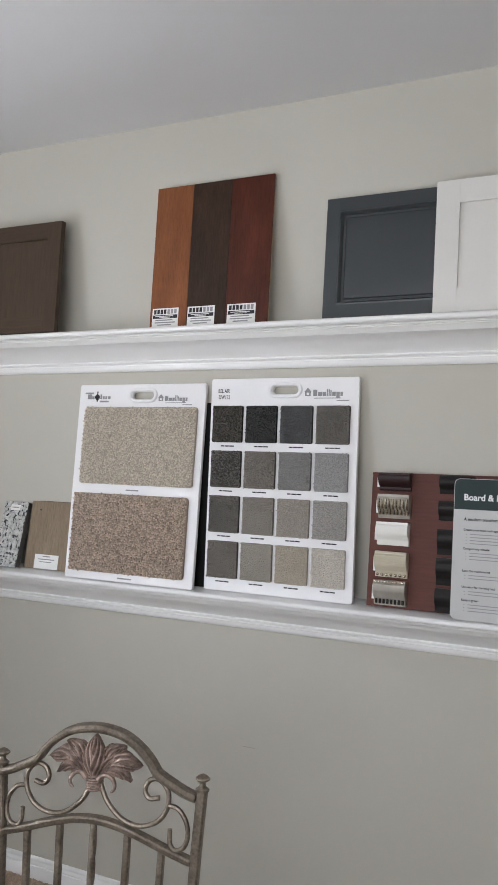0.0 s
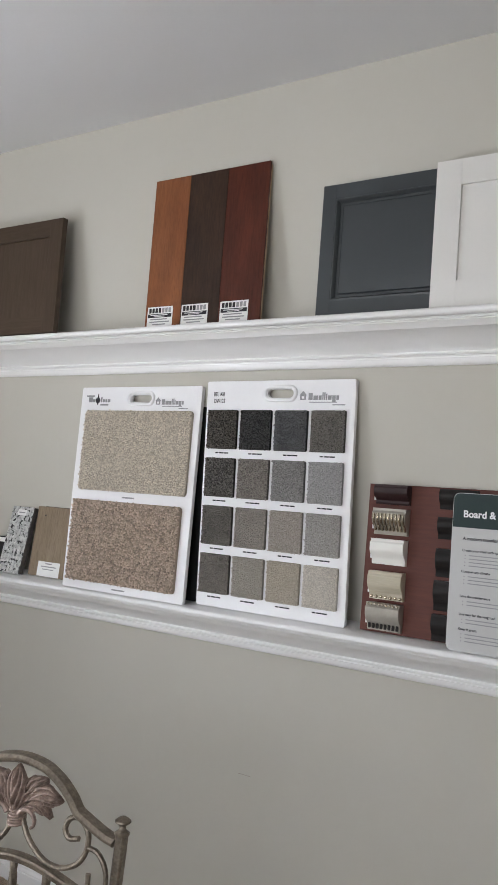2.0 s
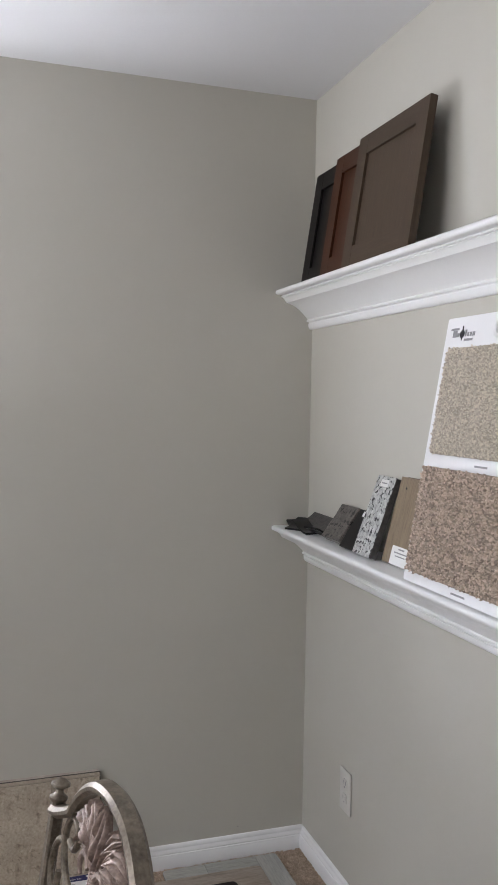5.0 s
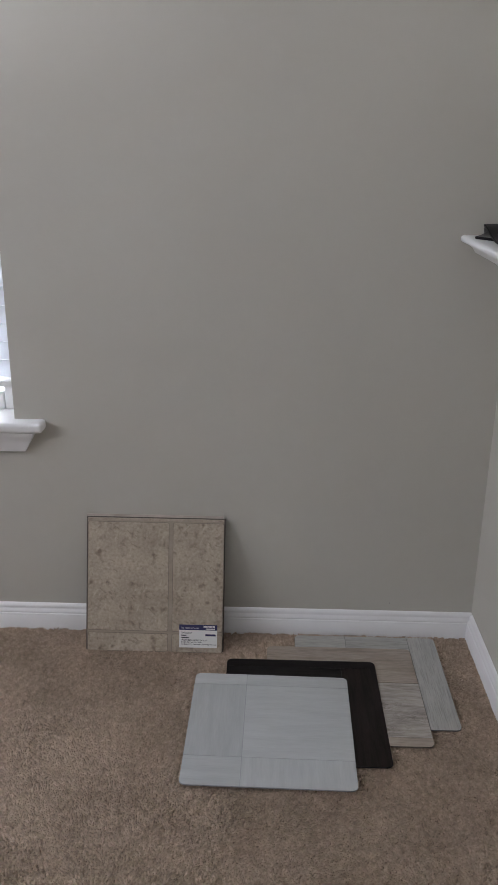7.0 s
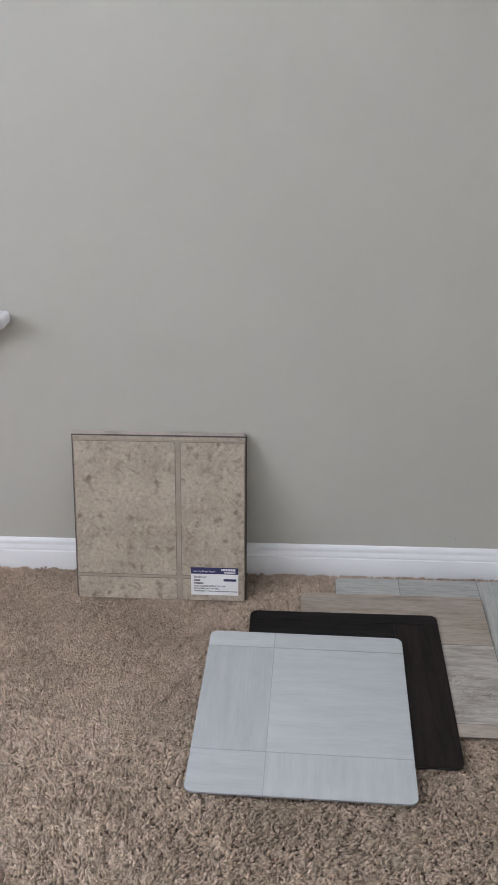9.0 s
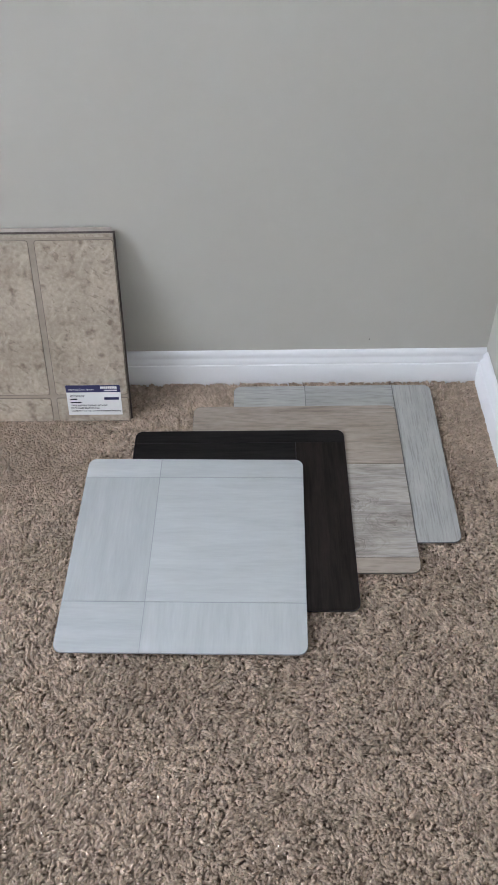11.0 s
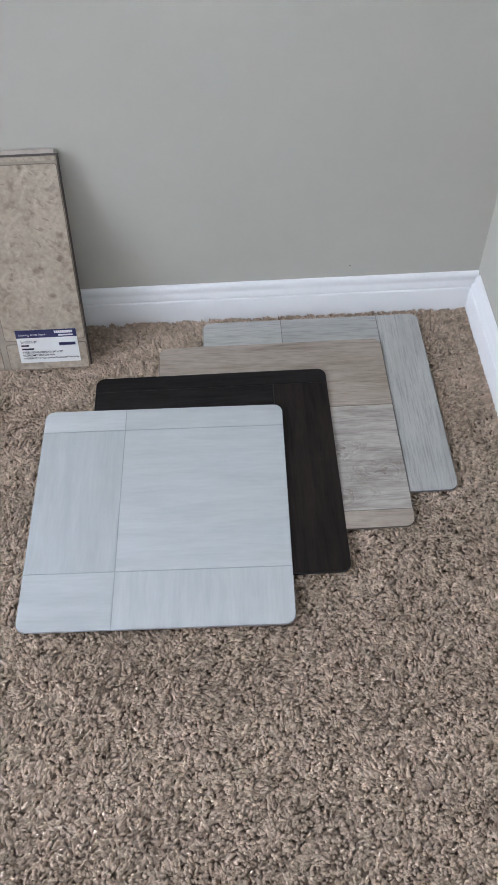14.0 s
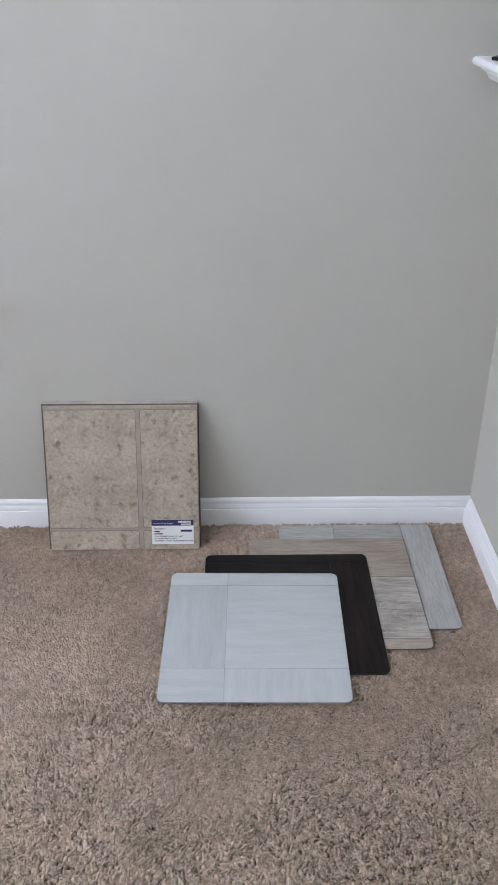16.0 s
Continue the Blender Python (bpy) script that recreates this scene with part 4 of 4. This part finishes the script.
for line in both([(0.199, 0.893), (0.182, 0.862), (0.150, 0.836), (0.114, 0.829), (0.080, 0.842), (0.062, 0.868), (0.062, 0.897), (0.080, 0.915), (0.100, 0.911), (0.108, 0.893), (0.098, 0.880), (0.079, 0.883)]):
    part("scroll", sweep(smooth_line(line, 5), ring_section(0.0050, 8), scale=lambda f: 1.0), IRON, chair, smooth=True)
for line in both([(0.061, 0.873), (0.040, 0.868), (0.024, 0.848), (0.020, 0.823), (0.028, 0.803), (0.044, 0.797), (0.054, 0.808), (0.055, 0.832)]):
    part("scroll", sweep(smooth_line(line, 5), ring_section(0.0046, 8)), IRON, chair, smooth=True)

ornament = part("leaf_ornament", sweep([cp(MID - 0.003, 0.884), cp(MID - 0.003, 0.897), cp(MID - 0.003, 0.912)], ring_section(0.0145, 12)), COPPER, chair, "copper-coloured cast leaf ornament", smooth=True)
for i in range(6):
    zc = 0.8855 + i * 0.0048
    bm = bmesh.new()
    ring = [cp(MID - 0.003, zc) + Vector((0.0148 * math.cos(a), 0.0148 * math.sin(a), 0)) for a in [2 * math.pi * k / 14 for k in range(15)]]
    part("wrap", sweep(ring, ring_section(0.0025, 6), up=Vector((0, 0, 1))), COPPER, ornament, smooth=True)


def leaf(b, e, width, bend, ribs, fullness, lift=0.0, notch=0.0):
    """A cast leaf from b to e (s, z): full pointed outline, raised midrib and deep ribs that branch from it towards the tip. fullness: how far out it is widest."""
    bm = bmesh.new()
    n, m = 34, 28
    b, e = Vector(b), Vector(e)
    d = e - b
    nrm = Vector((-d.y, d.x)).normalized()
    grids = []
    for side in (-1, 1):
        rows = []
        for i in range(n + 1):
            u = i / n
            half = width * (math.sin(math.pi * (0.07 + 0.93 * u ** fullness)) ** 0.8 + 0.015) * (1.0 + notch * ((u * ribs) % 1.0 - 0.5))
            c = b + d * u + nrm * bend * math.sin(math.pi * u) * d.length
            row = []
            for j in range(m + 1):
                w = j / m * 2 - 1
                q = c + nrm * w * half + d.normalized() * abs(w) * half * 0.30 * (1 - u)
                wave = math.cos(6.283 * (u * ribs * 0.55 - abs(w) * 2.3))
                rib = 0.0042 * max(0.0, 1 - 4 * abs(w)) + 0.0030 * (1 - (1 - wave) ** 2 / 2) * min(1, 5 * u, 6 * (1 - u) + 0.2) + 0.006 * math.sin(math.pi * u) - 0.004 * w * w
                y = -(0.005 + lift + rib) if side < 0 else 0.002 - lift
                row.append(bm.verts.new(cp(q.x, q.y, y)))
            rows.append(row)
        for r, q in zip(rows, rows[1:]):
            for j in range(m):
                bm.faces.new((r[j], r[j + 1], q[j + 1], q[j]))
        grids.append(rows)
    f, k = grids
    edge = [r[0] for r in f] + f[-1][1:] + [r[-1] for r in f[-2::-1]] + f[0][-2:0:-1]
    edge2 = [r[0] for r in k] + k[-1][1:] + [r[-1] for r in k[-2::-1]] + k[0][-2:0:-1]
    for i in range(len(edge)):
        bm.faces.new((edge[i], edge[(i + 1) % len(edge)], edge2[(i + 1) % len(edge)], edge2[i]))
    return bm


C = MID - 0.002
for sg in (-1, 1):
    for bx, tip, w, bend, ribs, full, lift in (((0.005, 0.908), (0.061, 0.967), 0.0190, 0.10, 4, 1.25, 0.000), ((0.008, 0.908), (0.097, 0.936), 0.0190, 0.20, 5, 1.30, 0.002), ((0.010, 0.908), (0.078, 0.908), 0.0165, 0.34, 4, 1.20, 0.004)):
        part("leaf", leaf((C + sg * bx[0], bx[1]), (C + sg * tip[0], tip[1]), w, sg * bend, ribs, full, lift, 0.16), COPPER, ornament, smooth=True)
part("leaf", leaf((C, 0.902), (C + 0.001, 0.986), 0.0235, 0.0, 5, 0.85, 0.006), COPPER, ornament, "pointed middle leaf", smooth=True)
for sg in (-1, 1):
    pts = [cp(C + sg * s, z, -0.013) for s, z in ((0.012, 0.906), (0.024, 0.916), (0.038, 0.913), (0.046, 0.902), (0.045, 0.892), (0.039, 0.887))]
    part("curl", sweep(smooth_line(pts, 5), ring_section(0.0060, 8), scale=lambda f: 1.0 - 0.6 * f), COPPER, ornament, smooth=True)
# seat, legs and stretchers
seat = part("seat", box(-0.20, 0.20, -0.50, -0.075, 0.432, 0.462, 0.010), IRON, chair, "metal seat frame")
part("cushion", box(-0.19, 0.19, -0.495, -0.095, 0.4622, 0.505, 0.018, seg=3), CUSHION, seat, "dark padded seat cushion", smooth=True)
for x in (-0.186, 0.186):
    part("leg", sweep(smooth_line([Vector((x, -0.085, 0.44)), Vector((x * 1.03, -0.06, 0.22)), Vector((x * 1.08, -0.005, 0.0))], 6), bar_section(0.021, 0.021, 0.003)), IRON, chair)
    part("leg", sweep(smooth_line([Vector((x, -0.485, 0.44)), Vector((x * 1.03, -0.495, 0.22)), Vector((x * 1.06, -0.515, 0.0))], 6), bar_section(0.021, 0.021, 0.003)), IRON, chair)

# ---- vinyl sheets leaning under the window ----
def vinyl_frame(extra=0.0):
    a = radians(16.2)
    h, t = 0.362, 0.012
    x = t * math.cos(a) + h * math.sin(a) + WALLX + 0.002
    return pose(x + extra, -1.037, -0.001, 0, 0, 90) @ pose(0, 0, 0, -16.2)


STONE = mat("travertine_print", (0.27, 0.217, 0.162), (0.53, 0.455, 0.36), scale=11, fine=140, finemix=0.5, rough=0.5, bump=0.35, bumpscale=60, spots=((0.20, 0.155, 0.115), 48, 0.55, 0.16, 9), detail=10)
flecks(STONE, (0.17, 0.125, 0.09), 130, 52, 0.855, 0.915)
flecks(STONE, (0.60, 0.53, 0.43), 75, -30, 0.80, 0.98)
OUTLINE = mat("printed_dark_outline", (0.15, 0.12, 0.095), (0.24, 0.195, 0.15), scale=60, rough=0.6)
SHADESHEET = mat("shaded_vinyl_edge", (0.06, 0.048, 0.04), (0.12, 0.097, 0.083), scale=20, rough=0.7)
GROUT = mat("grey_beige_grout", (0.30, 0.255, 0.20), (0.38, 0.325, 0.26), scale=30, rough=0.7, bump=0.2)
SHEETEDGE = mat("vinyl_sheet_edge", (0.34, 0.29, 0.25), (0.58, 0.51, 0.45), scale=20, rough=0.7)
vin = thing("vinyl_sheet_stack", vinyl_frame(), "stack of stone-look vinyl sheet samples leaning on the wall", "vinyl sample")
part("sheet", box(-0.004, 0.354, 0.008, 0.0115, 0.002, 0.361), SHEETEDGE, vin, "thin sheet behind")
# dark brown puts the shade of the stack's side faces and gaps into colour
part("sheet", box(-0.0035, 0.3600, 0.0048, 0.0068, 0.001, 0.3555), SHADESHEET, vin, "thin sheet behind")
front = part("sheet", box(0, 0.357, 0.0012, 0.004, 0, 0.353), GROUT, vin, "beige stone-look printed sheet")
for x0, x1, z0, z1 in ((0.0015, 0.212, 0.055, 0.342), (0.224, 0.3555, 0.055, 0.342), (0.0015, 0.212, 0.0, 0.047), (0.224, 0.3555, 0.0, 0.047), (0.0015, 0.3555, 0.347, 0.3525)):
    part("printed_tile", slab(rounded(x1 - x0, z1 - z0, 0.004 if z1 < 0.35 else 0.001, 3, x0, z0), 0.0, 0.0014, bevel=0.0007), STONE, front)
    if z1 < 0.346:
        part("printed_outline", slab(rounded(x1 - x0 + 0.0024, z1 - z0 + 0.0024, 0.005, 3, x0 - 0.0012, z0 - 0.0012), 0.0008, 0.00135), OUTLINE, front)
lab = part("label", box(0.240, 0.340, -0.0009, -0.0003, 0.006, 0.067), PAPER, vin, "white label with a navy heading")
bars([(0.240, 0.340, 0.053, 0.0672)], NAVY, vin, y=-0.0016, name="navy_band")
text("Inspiring Great Spaces", 0.0052, 0.2445, 0.0575, LETTERWHITE, vin, y=-0.0024)
bars([(0.304 + i * 0.0034, 0.3068 + i * 0.0034, 0.0605, 0.0650) for i in range(9)], LETTERWHITE, vin, y=-0.0024, name="logo_block")
bars([(0.310, 0.334, 0.0555, 0.0580)], LETTERWHITE, vin, y=-0.0024, name="logo_strip")
text("Initiator", 0.0085, 0.246, 0.0435, INK, vin, y=-0.0018)
bars([(0.309, 0.336, 0.0375, 0.0425)], NAVY, vin, y=-0.0018, name="navy_band")
bars([(0.246, 0.259, 0.0375, 0.040), (0.246, 0.266, 0.0310, 0.0335)], INK, vin, y=-0.0018)
text("TRUE DESIGN REPEAT: 24\" x 24\"", 0.0048, 0.246, 0.0245, INK, vin, y=-0.0018, bold=0.0001)
text("ECONOMY MATCH: N/A", 0.0048, 0.246, 0.0190, INK, vin, y=-0.0018, bold=0.0001)
text("WARRANTY: 7 Year Limited Residential Warranty", 0.0044, 0.246, 0.0135, INK, vin, y=-0.0018, bold=0.0001)
for ob in vin.children:
    if not ob.name.startswith("sheet"):
        ob.location = Vector(ob.location) + Vector((0.003, 0, 0.007))

# ---- vinyl samples on the carpet ----
def mat_sheet(x0, x1, y0, y1, z0, z1, base, label, turn=0.0):
    """A square flexible sample: local x towards the room, y along the wall; it lies from z0 at the wall side to z1 at the room side."""
    w, d = x1 - x0, y1 - y0
    slope = -math.degrees(math.atan2(z1 - z0, w))
    ob = thing("vinyl_plank_sample", pose((x0 + x1) / 2, (y0 + y1) / 2, (z0 + z1) / 2, 0, slope, turn), label, "flooring sample", "flooring samples on the carpet")
    bm = slab(rounded(w, d, 0.014, 5, -w / 2, -d / 2), -0.0034, -0.0007)
    bm.transform(Matrix(((1, 0, 0, 0), (0, 0, 1, 0), (0, 1, 0, 0), (0, 0, 0, 1))))
    part("sheet", bm, base, ob)
    return ob


def inlay(ob, w, d, pieces, r=0.0135):
    """Printed panels (x0, x1, y0, y1, material) with a fine joint; panels at the sheet's corners take its round corners."""
    for a0, a1, b0, b1, m in pieces:
        g = 0.0007
        p, q, u, v = a0 - w / 2 + g, a1 - w / 2 - g, b0 - d / 2 + g, b1 - d / 2 - g
        pts = []
        for cx, cy, at, sx, sy in ((q, u, -90, 1, -1), (q, v, 0, 1, 1), (p, v, 90, -1, 1), (p, u, 180, -1, -1)):
            corner = (a1 > w - 0.001 if sx > 0 else a0 < 0.001) and (b1 > d - 0.001 if sy > 0 else b0 < 0.001)
            pts += arc(cx - sx * r, cy - sy * r, r, at, at + 90, 4) if corner else [(cx, cy)]
        bm = slab(pts, -0.0008, 0.0)
        bm.transform(Matrix(((1, 0, 0, 0), (0, 0, 1, 0), (0, 1, 0, 0), (0, 0, 0, 1))))
        part("printed_plank", bm, m, ob)


W = 0.376
PALE = [wood("pale_grey_" + a, (0.410, 0.426, 0.419), (0.505, 0.522, 0.511), a, scale=6, stretch=9, rough=0.36, spread=0.09, bump=0.05) for a in "xy"]
PALEBASE = mat("pale_grey_joint", (0.29, 0.305, 0.31), (0.34, 0.355, 0.36), rough=0.5)
BLACKW = [grain("black_brown_" + a, (0.004, 0.004, 0.004), (0.010, 0.009, 0.009), (0.020, 0.017, 0.016), a, knots=0.6, lines=60, rough=0.45, spec=0.12, spread=0.1) for a in "xy"]
BROWNW = grain("black_brown_lighter", (0.006, 0.005, 0.004), (0.013, 0.010, 0.009), (0.027, 0.020, 0.017), "x", knots=0.6, lines=60, rough=0.45, spec=0.12)
DARKBASE = mat("dark_joint", (0.01, 0.01, 0.01), (0.014, 0.013, 0.012), rough=0.6)
TAUPEW = [grain("weathered_taupe_" + a, (0.165, 0.13, 0.10), (0.27, 0.222, 0.178), (0.44, 0.375, 0.31), a, knots=0.7, lines=60, contrast=0.6) for a in "xy"]
MARBLED = grain("weathered_grey_knots", (0.15, 0.127, 0.105), (0.29, 0.258, 0.225), (0.56, 0.52, 0.47), "y", knots=1.6, lines=44, contrast=0.6)
for centre, reach in (((0.088, 0.150), 0.035), ((0.128, 0.060), 0.045), ((0.045, 0.095), 0.03)):
    knot(MARBLED, centre, reach, (0.12, 0.095, 0.078))
TAUPEBASE = mat("taupe_joint", (0.13, 0.11, 0.09), (0.16, 0.135, 0.11), rough=0.6)
GREYW = [grain("silver_grey_" + a, (0.19, 0.19, 0.18), (0.318, 0.315, 0.294), (0.45, 0.445, 0.417), a, knots=1.1, lines=60, contrast=0.34) for a in "xy"]
GREYBASE = mat("silver_grey_joint", (0.16, 0.165, 0.16), (0.2, 0.2, 0.195), rough=0.6)
s4 = mat_sheet(0.043, 0.419, -0.488, -0.112, 0.0056, 0.0050, GREYBASE, "silver-grey wood-look vinyl plank sample lying on the carpet")
inlay(s4, W, W, ((0, 0.085, 0, 0.136, GREYW[1]), (0, 0.085, 0.136, 0.303, GREYW[1]), (0.085, W, 0, 0.303, GREYW[1]), (0, W, 0.303, W, GREYW[0])))
s3 = mat_sheet(0.103, 0.479, -0.562, -0.186, 0.0094, 0.0062, TAUPEBASE, "weathered taupe wood-look vinyl plank sample")
inlay(s3, W, W, ((0, 0.147, 0, W, TAUPEW[1]), (0.147, 0.346, 0, 0.2, TAUPEW[1]), (0.147, 0.346, 0.2, W, MARBLED), (0.346, W, 0, W, TAUPEW[1])))
s2 = mat_sheet(0.170, 0.548, -0.664, -0.287, 0.0132, 0.0072, DARKBASE, "black-brown wood-look vinyl plank sample")
inlay(s2, 0.378, 0.377, ((0, 0.030, 0, 0.377, BLACKW[1]), (0.030, 0.378, 0, 0.289, BLACKW[1]), (0.030, 0.378, 0.289, 0.377, BROWNW)))
s1 = mat_sheet(0.2435, 0.6195, -0.742, -0.367, 0.0172, 0.0090, PALEBASE, "pale blue-grey wood-look vinyl tile sample on top", -1.0)
inlay(s1, W, 0.375, ((0, 0.042, 0, 0.128, PALE[1]), (0, 0.042, 0.128, 0.375, PALE[1]), (0.042, 0.290, 0, 0.128, PALE[0]), (0.042, 0.290, 0.128, 0.375, PALE[1]), (0.290, W, 0, 0.128, PALE[1]), (0.290, W, 0.128, 0.375, PALE[0])))

# ---- carpet pile ----
rng = np.random.default_rng(11)
step = 0.0032
gx, gy = np.meshgrid(np.arange(0.028, 1.16, step), np.arange(-1.38, -0.015, step))
roots = np.stack((gx.ravel(), gy.ravel(), np.full(gx.size, -0.0098)), 1)
roots[:, :2] += rng.normal(0, step * 0.3, (len(roots), 2))
roots[:, 0] = np.maximum(roots[:, 0], WALLX + 0.015)
roots[:, 1] = np.minimum(roots[:, 1], WALLY - 0.015)
under = np.zeros(len(roots), bool)   # no pile is kept under the flat samples
for a, b, c, d in ((0.26, 0.60, -0.72, -0.39), (0.19, 0.53, -0.64, -0.31), (0.12, 0.46, -0.54, -0.21), (0.06, 0.40, -0.47, -0.13)):
    under |= (roots[:, 0] > a) & (roots[:, 0] < b) & (roots[:, 1] > c) & (roots[:, 1] < d)
roots = roots[~under]
nap = np.stack((np.sin(roots[:, 0] * 5.1 + 2.0 * np.sin(roots[:, 1] * 4.3)), np.sin(roots[:, 1] * 6.0 + 1.7 * np.sin(roots[:, 0] * 5.7 + 1))), 1) * 0.3
cell = 0.0125   # neighbouring yarns lean together in small clumps
ci = np.floor(roots[:, :2] / cell + rng.normal(0, 0.18, (len(roots), 2))).astype(int) + 400
lean_map, tall_map = rng.normal(0, 0.41, (800, 800, 2)), rng.normal(1.0, 0.15, (800, 800))
nap = nap + lean_map[ci[:, 0], ci[:, 1]]
height = 0.0097 * np.clip(tall_map[ci[:, 0], ci[:, 1]], 0.66, 1.12)
pile = part("carpet_pile", tuft_mesh("carpet_pile", roots, step * 1.55, height, nap, rng, PILE, wild=0.31), None, None)
tagged(pile, "tan twisted-yarn carpet pile", "carpet", kind="stuff")
